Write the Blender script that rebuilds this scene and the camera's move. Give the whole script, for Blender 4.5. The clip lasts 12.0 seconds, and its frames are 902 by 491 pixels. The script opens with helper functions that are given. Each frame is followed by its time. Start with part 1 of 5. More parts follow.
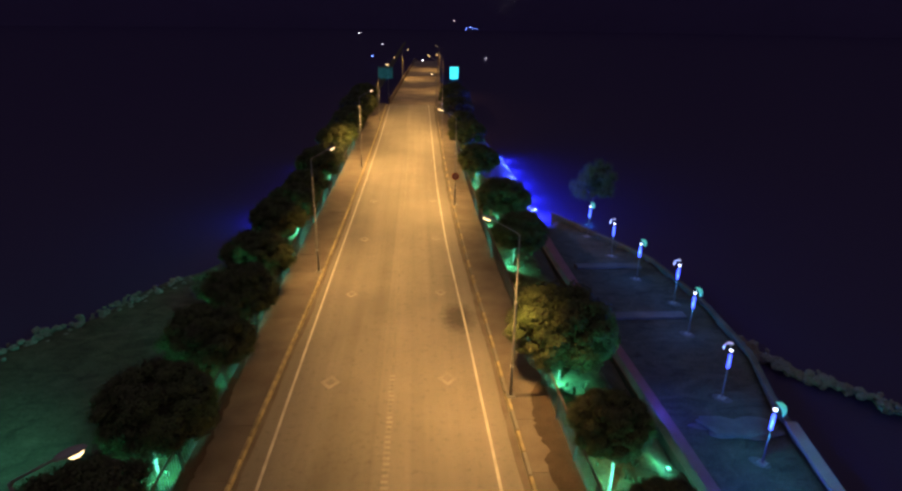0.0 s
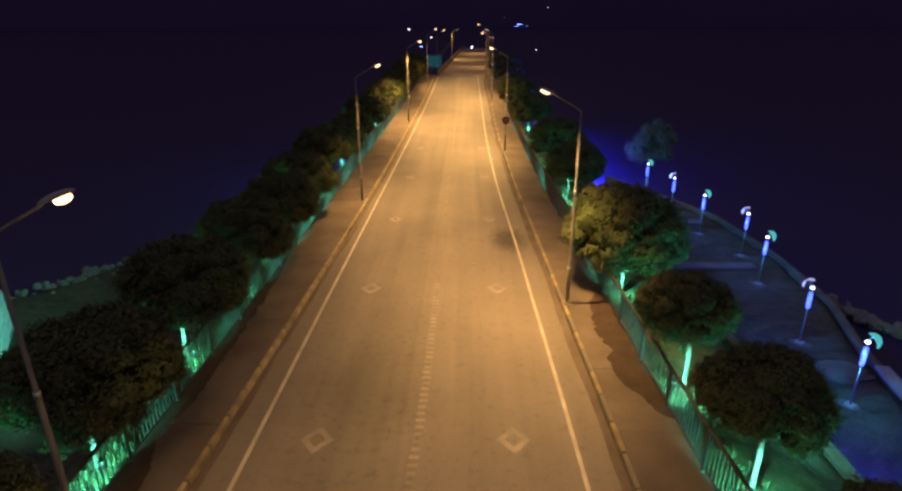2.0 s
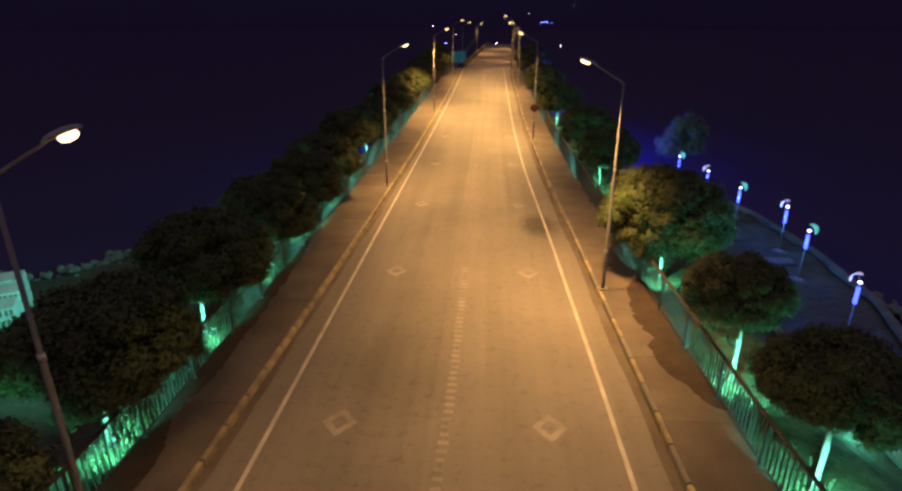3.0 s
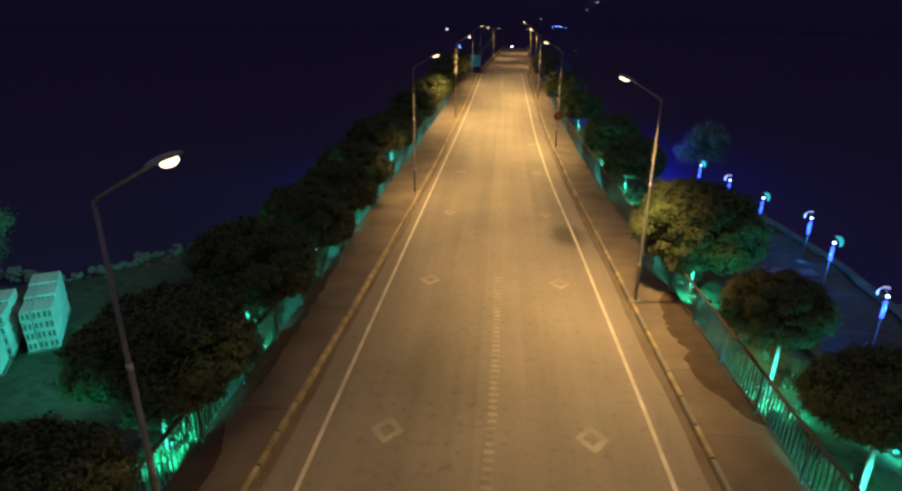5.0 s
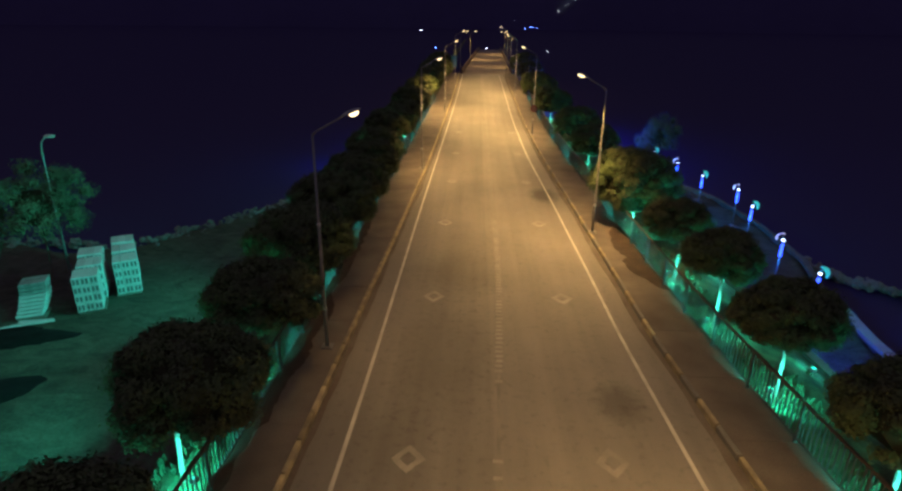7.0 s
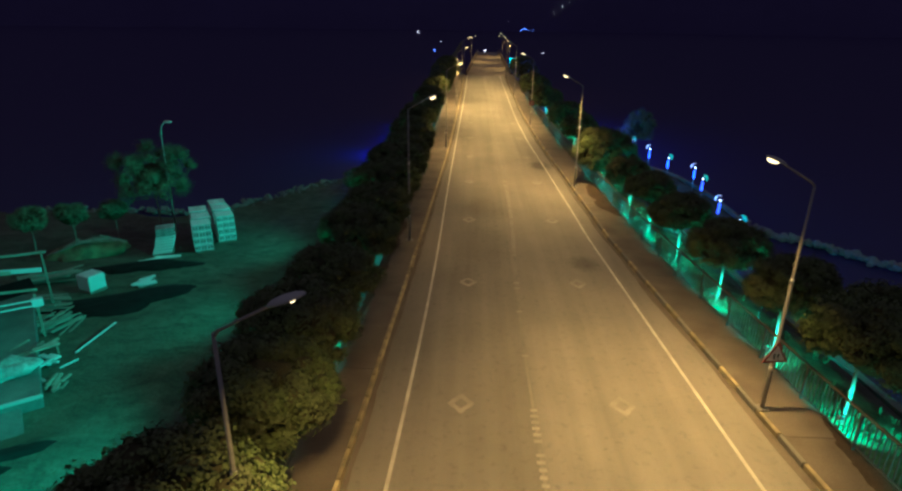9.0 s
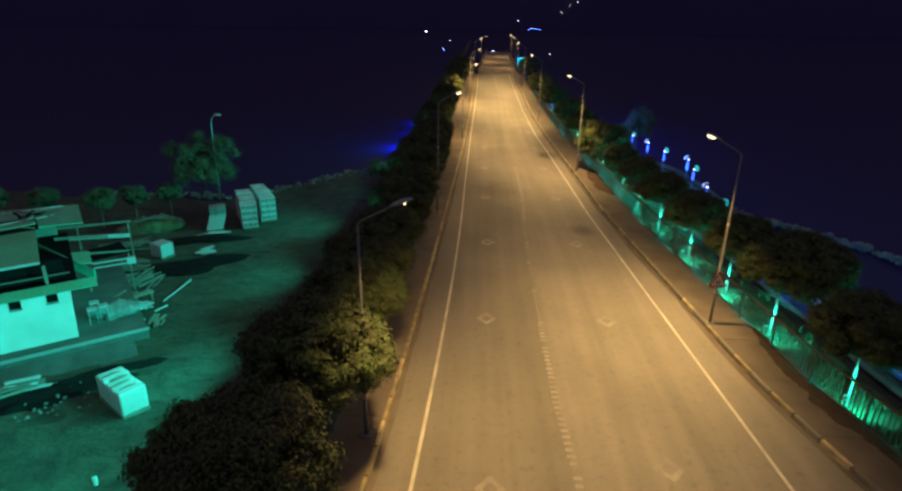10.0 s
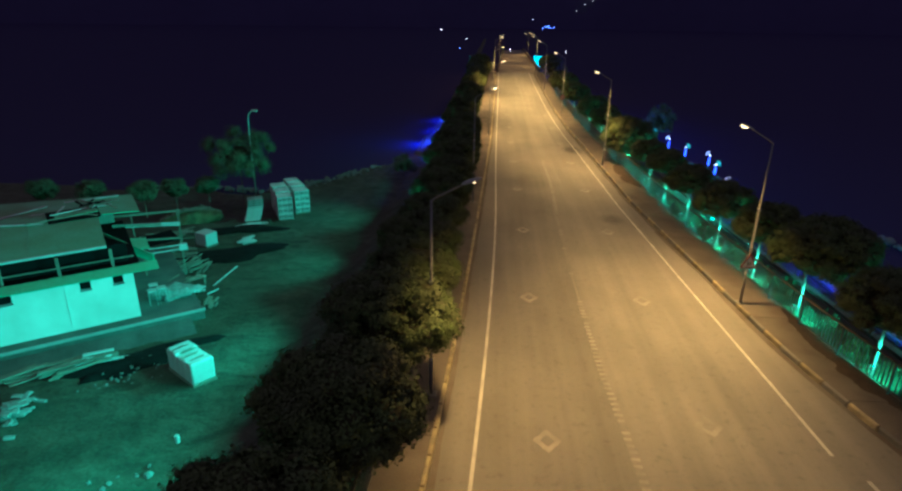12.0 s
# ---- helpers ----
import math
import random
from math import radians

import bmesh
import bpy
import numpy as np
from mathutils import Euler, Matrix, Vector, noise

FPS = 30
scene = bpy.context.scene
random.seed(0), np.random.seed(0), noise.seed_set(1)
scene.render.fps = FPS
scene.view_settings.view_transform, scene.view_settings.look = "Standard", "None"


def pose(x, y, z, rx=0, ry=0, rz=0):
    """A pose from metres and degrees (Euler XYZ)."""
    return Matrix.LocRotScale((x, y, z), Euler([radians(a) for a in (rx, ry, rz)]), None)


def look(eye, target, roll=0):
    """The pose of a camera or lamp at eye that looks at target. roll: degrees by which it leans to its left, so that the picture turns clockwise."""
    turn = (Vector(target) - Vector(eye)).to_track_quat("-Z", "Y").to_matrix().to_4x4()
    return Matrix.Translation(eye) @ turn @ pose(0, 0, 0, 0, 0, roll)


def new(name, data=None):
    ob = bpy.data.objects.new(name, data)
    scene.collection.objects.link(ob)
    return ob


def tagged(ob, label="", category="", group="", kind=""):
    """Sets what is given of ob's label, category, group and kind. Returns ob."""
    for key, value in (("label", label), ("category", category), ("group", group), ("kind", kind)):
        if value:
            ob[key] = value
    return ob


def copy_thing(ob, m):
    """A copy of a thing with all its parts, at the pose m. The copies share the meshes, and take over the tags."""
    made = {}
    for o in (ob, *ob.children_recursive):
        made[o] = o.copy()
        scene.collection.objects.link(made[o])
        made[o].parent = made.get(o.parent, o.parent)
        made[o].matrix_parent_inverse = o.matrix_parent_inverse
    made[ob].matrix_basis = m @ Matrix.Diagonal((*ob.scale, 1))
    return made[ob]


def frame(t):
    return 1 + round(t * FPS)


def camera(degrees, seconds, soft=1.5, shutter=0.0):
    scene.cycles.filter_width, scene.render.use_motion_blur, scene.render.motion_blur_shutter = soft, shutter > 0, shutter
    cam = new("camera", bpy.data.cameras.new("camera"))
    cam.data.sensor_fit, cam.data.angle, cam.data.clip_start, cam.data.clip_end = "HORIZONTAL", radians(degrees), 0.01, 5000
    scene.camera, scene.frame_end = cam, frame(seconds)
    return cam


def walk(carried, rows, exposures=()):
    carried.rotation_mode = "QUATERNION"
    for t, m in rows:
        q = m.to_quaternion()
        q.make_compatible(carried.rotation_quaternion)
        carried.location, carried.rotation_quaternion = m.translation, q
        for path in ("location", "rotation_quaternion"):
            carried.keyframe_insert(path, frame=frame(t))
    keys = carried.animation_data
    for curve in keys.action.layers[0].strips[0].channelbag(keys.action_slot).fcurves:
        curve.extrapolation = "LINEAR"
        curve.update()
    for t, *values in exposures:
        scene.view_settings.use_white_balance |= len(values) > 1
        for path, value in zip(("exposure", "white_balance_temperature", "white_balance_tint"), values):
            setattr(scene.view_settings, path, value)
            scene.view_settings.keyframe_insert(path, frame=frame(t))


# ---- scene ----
cam = camera(75.0, 12.0, soft=2.5)
PATH = [
    (0, (1.116, 0.358, 12.15), (1.223, 2.224, 11.44), 0.8),
    (0.5, (0.981, 0.749, 11.059), (1.046, 2.616, 10.346), 0.9),
    (1, (0.974, 0.768, 10.81), (0.998, 2.637, 10.099), 0.6),
    (1.5, (0.941, 0.86, 9.782), (0.934, 2.729, 9.07), 0.5),
    (2, (1.047, 0.728, 8.378), (0.997, 2.596, 7.664), -0.1),
    (2.5, (0.938, 0.811, 7.636), (0.857, 2.677, 6.92), 0.2),
    (3, (0.75, 1.308, 7.588), (0.631, 3.17, 6.869), 0.1),
    (3.2, (0.713, 1.659, 7.581), (0.574, 3.522, 6.866), -0.1),
    (4.8, (0.019, 1.454, 7.892), (-0.132, 3.316, 7.178), 0.5),
    (5, (0.01, 1.019, 7.932), (-0.144, 2.882, 7.22), 0.5),
    (5.5, (-0.06, -0.396, 8.052), (-0.203, 1.468, 7.341), 0.4),
    (6, (-0.249, -2.245, 8.134), (-0.369, -0.379, 7.424), 0.3),
    (6.5, (-0.549, -4.279, 8.267), (-0.643, -2.411, 7.557), 0.4),
    (7, (-0.908, -6.521, 8.429), (-0.977, -4.653, 7.72), 0.7),
    (8.8, (-2.056, -16.294, 9.19), (-2.11, -14.425, 8.482), 0.6),
    (9, (-2.175, -17.367, 9.252), (-2.229, -15.497, 8.547), 0.8),
    (9.5, (-2.495, -20.176, 9.46), (-2.557, -18.305, 8.756), 0.9),
    (10, (-2.783, -22.932, 9.706), (-2.857, -21.063, 8.997), 1.0),
    (10.5, (-3.13, -24.545, 9.862), (-3.215, -22.678, 9.149), 1.0),
    (11, (-3.546, -24.78, 9.826), (-3.644, -22.914, 9.113), 1.0),
    (11.5, (-3.827, -24.658, 9.732), (-3.938, -22.793, 9.019), 0.9),
    (12, (-3.927, -24.587, 9.673), (-4.044, -22.722, 8.96), 0.8),
]
walk(cam, [(t, look(eye, target, roll)) for t, eye, target, roll in PATH],
     [(0, 0.25, 6650, 19), (3.2, 0.48, 6600, 28), (4.8, 0.38, 5800, 13), (7.0, 0.29, 5700, 14), (9.0, 0.26, 5450, 3), (10.0, 0.33, 5600, 9), (11.0, 0.41, 5700, 14), (12.0, 0.36, 5500, 8)])

# ---- world: a clear moonless night over the lake ----
world = bpy.data.worlds.new("night_sky")
scene.world = world
world.use_nodes = True
world.node_tree.nodes["Background"].inputs[0].default_value = (0.088, 0.070, 0.088, 1)
world.node_tree.nodes["Background"].inputs[1].default_value = 1.0

SODIUM = (1.0, 0.575, 0.155)
GREEN = (0.085, 1.0, 0.70)
BLUE = (0.03, 0.06, 1.0)
CYAN = (0.0, 0.75, 1.0)


def lamp(kind, name, m, power, colour, size=0.2, cone=120, across=1.0):
    data = bpy.data.lights.new(name, kind)
    data.energy, data.color = power, colour
    if kind == "AREA":
        data.shape, data.size = "DISK", size
    else:
        data.shadow_soft_size = size
    if kind == "SPOT":
        data.spot_size, data.spot_blend = radians(cone), 0.6
    ob = new(name, data)
    ob.matrix_world = m @ Matrix.Diagonal((across, 1, 1, 1))
    return ob


# ---- plan of the causeway ----
def smooth(a, b, v):
    v = min(1.0, max(0.0, (v - a) / (b - a)))
    return v * v * (3 - 2 * v)


def ease(v, soft=1.5):
    """Zero below 0, v above it, rounded between."""
    return 0.5 * (v + math.sqrt(v * v + soft * soft)) if v > -8 else 0.0


def off_right(y):
    """How far the right kerb runs outside its line by the first lamp."""
    y = max(y, -34)
    return 0.078 * ease(9 - y) + 0.012 * max(0.0, -6 - y) ** 2 - 0.66 * smooth(6, 48, y) - 0.10 * smooth(10, 20, y) - 0.14 * smooth(18, 34, y)


def off_left(y):
    y = max(y, -34)
    return 0.0011 * max(0.0, 10 - y) ** 2 - 0.62 * smooth(8, 80, y)


def road_z(y):
    if y < 12:
        return 0.0
    if y < 80:
        return 0.0003 * (y - 12) ** 2
    if y < 190:
        return 1.387 - 0.011 * (y - 80)
    return 0.177 - 0.0012 * (y - 190) ** 2 if y < 260 else -4.9


def yard_z(y):
    return max(-6.25, min(-2.7, -3.2 - 0.085 * (y + 7)))


WATER = -6.55
LAKE_WALL = [(19.5, -60), (17.3, -10), (17.0, 8), (17.5, 17.8), (18.4, 23.5), (19.7, 28.3), (20.0, 35.0), (19.3, 42.7), (14.0, 54.0)]


def lake_x(y):
    for (xa, ya), (xb, yb) in zip(LAKE_WALL, LAKE_WALL[1:]):
        if y <= yb:
            return xa + (xb - xa) * (y - ya) / (yb - ya)
    return 11.5


def shore_left(x, y):
    """Above 0 on land, metres inside the left shore, roughly."""
    if x < -24:
        return 30.5 - y + 0.9 * math.sin(x * 0.5)
    if x < -13.5:
        return (30.5 + (x + 24) * 1.75 - y) * 0.5 + 0.4 * math.sin(x * 1.3)
    return x + 12.6 + 2.6 * smooth(49, 53, y) * smooth(65, 60, y) if y > 48 else 5.0


def ground_z(x, y):
    n = 0.10 * noise.noise((x * 0.35, y * 0.35, 0)) + 0.05 * noise.noise((x * 1.3, y * 1.3, 3))
    top = road_z(y) if y < 84 else road_z(84)
    if y > 84:
        top -= 8.5 * smooth(84, 96, y)
    if x < 0:
        d = -x - 5.75 - off_left(y)
        low = yard_z(y)
        bx = (x + 20.1) * 0.799 + (y + 0.75) * 0.602
        by = (y + 0.75) * 0.799 - (x + 20.1) * 0.602
        sink = smooth(-4.2, -2.3, by) * smooth(4.5, 2.4, bx) * smooth(14, 11, by)
        low += (min(low, -4.02) - low) * sink
        s = shore_left(x, y)
        low = low + (-8.2 - low) * smooth(0.6, -2.5, s)
        if d < 0.9:
            return min(top - 0.28, top) + 0.2 * n * (d > 0.3)
        if d < 6.8:
            k = smooth(0.9, 6.8, d) * 0.5 + 0.5 * (d - 0.9) / 5.9
            return (top - 0.3) * (1 - k) + low * k + n
        return low + n
    d = x - 5.75 - off_right(y)
    if d < 0.9:
        return top - 0.28 + 0.2 * n * (d > 0.3)
    far = smooth(46, 54, y)
    if d < 4.0 + 5.6 * far:
        k = (d - 0.9) / (3.1 + 5.6 * far)
        k = k * far + (1 - far) * k * k
        near_low, far_low = -1.35, -7.5
        low = near_low + (far_low - near_low) * far
        return (top - 0.3) * (1 - k) + low * k + n * 0.7
    if x < lake_x(y) - 0.1 and y < 54:
        return -5.2 + 0.35 * n - 2.5 * far * smooth(0, 3, lake_x(y) - x) * 0
    return -8.3


# ---- materials ----
def mat(name, base, rough=0.8, vary=0.25, scale=3.0, fine=40.0, bump=0.15, metal=0.0, second=None, island=0.0, obj=0.0, amount=0.5, emit=None, power=0.0):
    m = bpy.data.materials.new(name)
    m.use_nodes = True
    nt = m.node_tree
    bsdf = nt.nodes["Principled BSDF"]
    bsdf.inputs["Roughness"].default_value = rough
    bsdf.inputs["Metallic"].default_value = metal
    if rough > 0.89:
        bsdf.inputs["Specular IOR Level"].default_value = 0.12
    if emit:
        bsdf.inputs["Base Color"].default_value = (*base, 1)
        bsdf.inputs["Emission Color"].default_value = (*emit, 1)
        bsdf.inputs["Emission Strength"].default_value = power
        return m
    add, link = nt.nodes.new, nt.links.new
    tc = add("ShaderNodeTexCoord")
    big, small = add("ShaderNodeTexNoise"), add("ShaderNodeTexNoise")
    big.inputs["Scale"].default_value, small.inputs["Scale"].default_value = scale, fine
    big.inputs["Detail"].default_value, small.inputs["Detail"].default_value = 6, 3
    link(tc.outputs["Object"], big.inputs["Vector"])
    link(tc.outputs["Object"], small.inputs["Vector"])
    ramp = add("ShaderNodeValToRGB")
    ramp.color_ramp.elements[0].position, ramp.color_ramp.elements[1].position = 0.5 - amount * 0.4, 0.5 + amount * 0.4
    second = second or tuple(c * (1 - vary) for c in base)
    ramp.color_ramp.elements[0].color, ramp.color_ramp.elements[1].color = (*second, 1), (*base, 1)
    link(big.outputs["Fac"], ramp.inputs["Fac"])
    val = add("ShaderNodeMapRange")
    val.inputs["To Min"].default_value, val.inputs["To Max"].default_value = 1 - vary, 1 + vary
    link(small.outputs["Fac"], val.inputs["Value"])
    mix = add("ShaderNodeHueSaturation")
    link(ramp.outputs["Color"], mix.inputs["Color"])
    out = val.outputs["Result"]
    if island or obj:
        if island:
            src = add("ShaderNodeNewGeometry").outputs["Random Per Island"]
        else:
            src = add("ShaderNodeObjectInfo").outputs["Random"]
        rng = add("ShaderNodeMapRange")
        w = island or obj
        rng.inputs["To Min"].default_value, rng.inputs["To Max"].default_value = 1 - w, 1 + w
        link(src, rng.inputs["Value"])
        mul = add("ShaderNodeMath")
        mul.operation = "MULTIPLY"
        link(out, mul.inputs[0])
        link(rng.outputs["Result"], mul.inputs[1])
        out = mul.outputs[0]
    link(out, mix.inputs["Value"])
    link(mix.outputs["Color"], bsdf.inputs["Base Color"])
    if bump:
        b = add("ShaderNodeBump")
        b.inputs["Strength"].default_value, b.inputs["Distance"].default_value = bump, 0.03
        link(small.outputs["Fac"], b.inputs["Height"])
        link(b.outputs["Normal"], bsdf.inputs["Normal"])
    return m


def asphalt_material():
    """Worn grey asphalt with lane wear along the road, dark patches and fine grain."""
    m = mat("worn_asphalt", (0.20, 0.185, 0.165), 0.82, 0.16, 0.35, 55, 0.25, second=(0.145, 0.135, 0.12), amount=0.7)
    nt = m.node_tree
    add, link = nt.nodes.new, nt.links.new
    bsdf = nt.nodes["Principled BSDF"]
    old = bsdf.inputs["Base Color"].links[0].from_socket
    tc = add("ShaderNodeTexCoord")
    mp = add("ShaderNodeMapping")
    mp.inputs["Scale"].default_value = (1.6, 0.05, 1)
    link(tc.outputs["Object"], mp.inputs["Vector"])
    streak = add("ShaderNodeTexNoise")
    streak.inputs["Scale"].default_value, streak.inputs["Detail"].default_value = 1.0, 4
    link(mp.outputs["Vector"], streak.inputs["Vector"])
    r1 = add("ShaderNodeMapRange")
    r1.inputs["From Min"].default_value, r1.inputs["From Max"].default_value = 0.3, 0.7
    r1.inputs["To Min"].default_value, r1.inputs["To Max"].default_value = 0.84, 1.1
    link(streak.outputs["Fac"], r1.inputs["Value"])
    blot = add("ShaderNodeTexNoise")
    blot.inputs["Scale"].default_value, blot.inputs["Detail"].default_value, blot.inputs["Roughness"].default_value = 4.5, 9, 0.68
    link(tc.outputs["Object"], blot.inputs["Vector"])
    r2 = add("ShaderNodeMapRange")
    r2.inputs["From Min"].default_value, r2.inputs["From Max"].default_value = 0.32, 0.46
    r2.inputs["To Min"].default_value, r2.inputs["To Max"].default_value = 0.80, 1.03
    link(blot.outputs["Fac"], r2.inputs["Value"])
    val = add("ShaderNodeMath")
    val.operation = "MULTIPLY"
    link(r1.outputs["Result"], val.inputs[0])
    link(r2.outputs["Result"], val.inputs[1])
    # the west lane is an older, darker course of asphalt
    sep = add("ShaderNodeSeparateXYZ")
    link(tc.outputs["Object"], sep.inputs["Vector"])
    lane = add("ShaderNodeMapRange")
    lane.inputs["From Min"].default_value, lane.inputs["From Max"].default_value = -0.35, -0.25
    lane.inputs["To Min"].default_value, lane.inputs["To Max"].default_value = 0.88, 1.03
    link(sep.outputs["X"], lane.inputs["Value"])
    both = add("ShaderNodeMath")
    both.operation = "MULTIPLY"
    link(val.outputs[0], both.inputs[0])
    link(lane.outputs["Result"], both.inputs[1])
    out = both.outputs[0]
    # dark patches: x, y, half width, half length, depth
    for px, py, wx, wy, deep in ((2.8, 23.3, 0.85, 1.5, 0.6), (2.7, 5.4, 0.7, 0.9, 0.4), (-1.3, 13.0, 1.7, 2.4, 0.24), (-1.6, 7.0, 1.6, 2.8, 0.18), (-2.4, 3.0, 1.1, 2.2, 0.15)):
        sh = add("ShaderNodeMapping")
        sh.vector_type = "TEXTURE"
        sh.inputs["Location"].default_value = (px, py, 0)
        sh.inputs["Scale"].default_value = (wx, wy, 50)
        link(tc.outputs["Object"], sh.inputs["Vector"])
        wob = add("ShaderNodeVectorMath")
        wob.operation = "LENGTH"
        link(sh.outputs["Vector"], wob.inputs[0])
        jit = add("ShaderNodeMath")
        jit.operation = "ADD"
        link(wob.outputs["Value"], jit.inputs[0])
        link(blot.outputs["Fac"], jit.inputs[1])
        rr = add("ShaderNodeMapRange")
        rr.inputs["From Min"].default_value, rr.inputs["From Max"].default_value = 0.9, 1.6
        rr.inputs["To Min"].default_value, rr.inputs["To Max"].default_value = 1 - deep, 1.0
        link(jit.outputs[0], rr.inputs["Value"])
        mul = add("ShaderNodeMath")
        mul.operation = "MULTIPLY"
        link(out, mul.inputs[0])
        link(rr.outputs["Result"], mul.inputs[1])
        out = mul.outputs[0]
    hs = add("ShaderNodeHueSaturation")
    link(old, hs.inputs["Color"])
    link(out, hs.inputs["Value"])
    link(hs.outputs["Color"], bsdf.inputs["Base Color"])
    return m


def soil_material():
    """Trodden earth and weeds: streaked wheel tracks, clods and tufts."""
    m = mat("grass_and_soil", (0.105, 0.107, 0.075), 0.95, 0.5, 0.45, 9, 0.0, second=(0.042, 0.043, 0.031), amount=0.62)
    nt = m.node_tree
    add, link = nt.nodes.new, nt.links.new
    tc = add("ShaderNodeTexCoord")
    mp = add("ShaderNodeMapping")
    mp.inputs["Rotation"].default_value = (0, 0, radians(-38))
    mp.inputs["Scale"].default_value = (0.7, 1.0, 1)
    link(tc.outputs["Object"], mp.inputs["Vector"])
    for node in list(nt.nodes):
        if node.type == "TEX_NOISE" and node.inputs["Scale"].default_value < 1:
            node.inputs["Scale"].default_value = 1.0
            node.inputs["Distortion"].default_value = 1.1
            link(mp.outputs["Vector"], node.inputs["Vector"])
    clod = add("ShaderNodeTexNoise")
    clod.inputs["Scale"].default_value, clod.inputs["Detail"].default_value, clod.inputs["Roughness"].default_value = 2.2, 7, 0.65
    link(tc.outputs["Object"], clod.inputs["Vector"])
    b = add("ShaderNodeBump")
    b.inputs["Strength"].default_value, b.inputs["Distance"].default_value = 0.8, 0.16
    link(clod.outputs["Fac"], b.inputs["Height"])
    link(b.outputs["Normal"], nt.nodes["Principled BSDF"].inputs["Normal"])
    return m


def paint_material(name, base):
    """Road paint, worn through in places."""
    m = mat(name, base, 0.6, 0.15, 1.5, 30, 0.1, second=tuple(c * 0.55 for c in base), amount=0.6)
    return m


ASPHALT = asphalt_material()
WHITE_PAINT = paint_material("white_road_paint", (0.50, 0.48, 0.42))
WORN_PAINT = paint_material("worn_road_paint", (0.262, 0.248, 0.212))
SEAM_PAINT = paint_material("faint_line_paint", (0.195, 0.182, 0.155))
BAR_PAINT = paint_material("centre_bar_paint", (0.275, 0.26, 0.225))
KERB = mat("kerb_concrete", (0.18, 0.17, 0.15), 0.85, 0.2, 2, 30, 0.2, obj=0.2)
KERB_YELLOW = mat("kerb_yellow_paint", (0.40, 0.33, 0.175), 0.8, 0.25, 2.2, 30, 0.3, second=(0.14, 0.12, 0.095), obj=0.3)
PAVING = mat("sidewalk_concrete", (0.148, 0.125, 0.102), 0.88, 0.28, 0.9, 26, 0.3, second=(0.09, 0.075, 0.062), obj=0.1)
SOIL = soil_material()
STONE = mat("shore_stone", (0.17, 0.165, 0.15), 0.85, 0.3, 2, 18, 0.4, obj=0.3, island=0.3)
CONCRETE = mat("concrete", (0.33, 0.32, 0.30), 0.8, 0.2, 1.2, 25, 0.2)
WET_CONCRETE = mat("weathered_concrete", (0.14, 0.135, 0.12), 0.85, 0.3, 0.8, 12, 0.3, second=(0.07, 0.07, 0.06))
PATH_BRICK = mat("red_path_paving", (0.26, 0.10, 0.085), 0.75, 0.25, 1.5, 30, 0.2, obj=0.15)
STEEL = mat("galvanised_steel", (0.42, 0.42, 0.40), 0.45, 0.12, 4, 40, 0.05, metal=0.6)
POLE = mat("pole_grey_paint", (0.19, 0.187, 0.18), 0.5, 0.15, 3, 30, 0.05, metal=0.2)
FENCE_BAR = mat("fence_grey_paint", (0.055, 0.053, 0.05), 0.55, 0.15, 4, 40, 0.05)
FENCE_RAIL = mat("fence_brown_rail", (0.075, 0.05, 0.036), 0.6, 0.25, 4, 40, 0.1)
BARK = mat("bark", (0.20, 0.17, 0.135), 0.9, 0.3, 6, 40, 0.5)
LEAF = mat("tree_leaves", (0.072, 0.110, 0.026), 0.8, 0.25, 1.5, 12, 0.0, second=(0.048, 0.056, 0.022), island=0.15)
# looser grey-green trees; their stronger floodlighting is put into this paler colour
LEAF_PALE = mat("pale_lit_leaves", (0.15, 0.18, 0.10), 0.85, 0.2, 1.5, 12, 0.0, second=(0.08, 0.095, 0.055), island=0.2)
# darker leaf colour of the solid cores carries the shade inside the crowns
LEAF_CORE = mat("crown_inner_shade", (0.048, 0.048, 0.024), 0.9, 0.3, 3, 12, 0.3)
WALL_WHITE = mat("white_render", (0.72, 0.71, 0.68), 0.85, 0.08, 0.7, 20, 0.1, second=(0.55, 0.54, 0.50))
ROOF_SHEET = mat("roof_sheet", (0.20, 0.48, 0.31), 0.8, 0.25, 0.45, 9, 0.2, second=(0.15, 0.27, 0.14), amount=0.6)
MOSS = mat("mossy_earth", (0.17, 0.20, 0.10), 0.95, 0.4, 1.4, 14, 0.6, second=(0.06, 0.065, 0.04))
HILL = mat("distant_hills", (0.050, 0.040, 0.120), 0.95, 0.1, 0.004, 0.03, 0)
# near black: painted shade of loft and roof gap, also panes, boards, sheet
DARK = mat("shade_and_sheet_black", (0.006, 0.006, 0.006), 0.9, 0.2)
TIMBER = mat("grey_timber", (0.23, 0.20, 0.155), 0.8, 0.25, 3, 40, 0.3, obj=0.3)
BLOCK = mat("hollow_block", (0.62, 0.61, 0.58), 0.9, 0.1, 4, 40, 0.3, obj=0.1)
# darker block colour, painted as the shade inside the hollows
BLOCK_DARK = mat("block_hollow_shade", (0.20, 0.20, 0.19), 0.9, 0.1)
WRAP = mat("white_wrapped_blocks", (0.50, 0.50, 0.48), 0.5, 0.12, 3, 20, 0.2)
TARP = mat("pale_tarpaulin", (0.34, 0.35, 0.33), 0.6, 0.3, 3, 12, 0.5, second=(0.16, 0.17, 0.15))
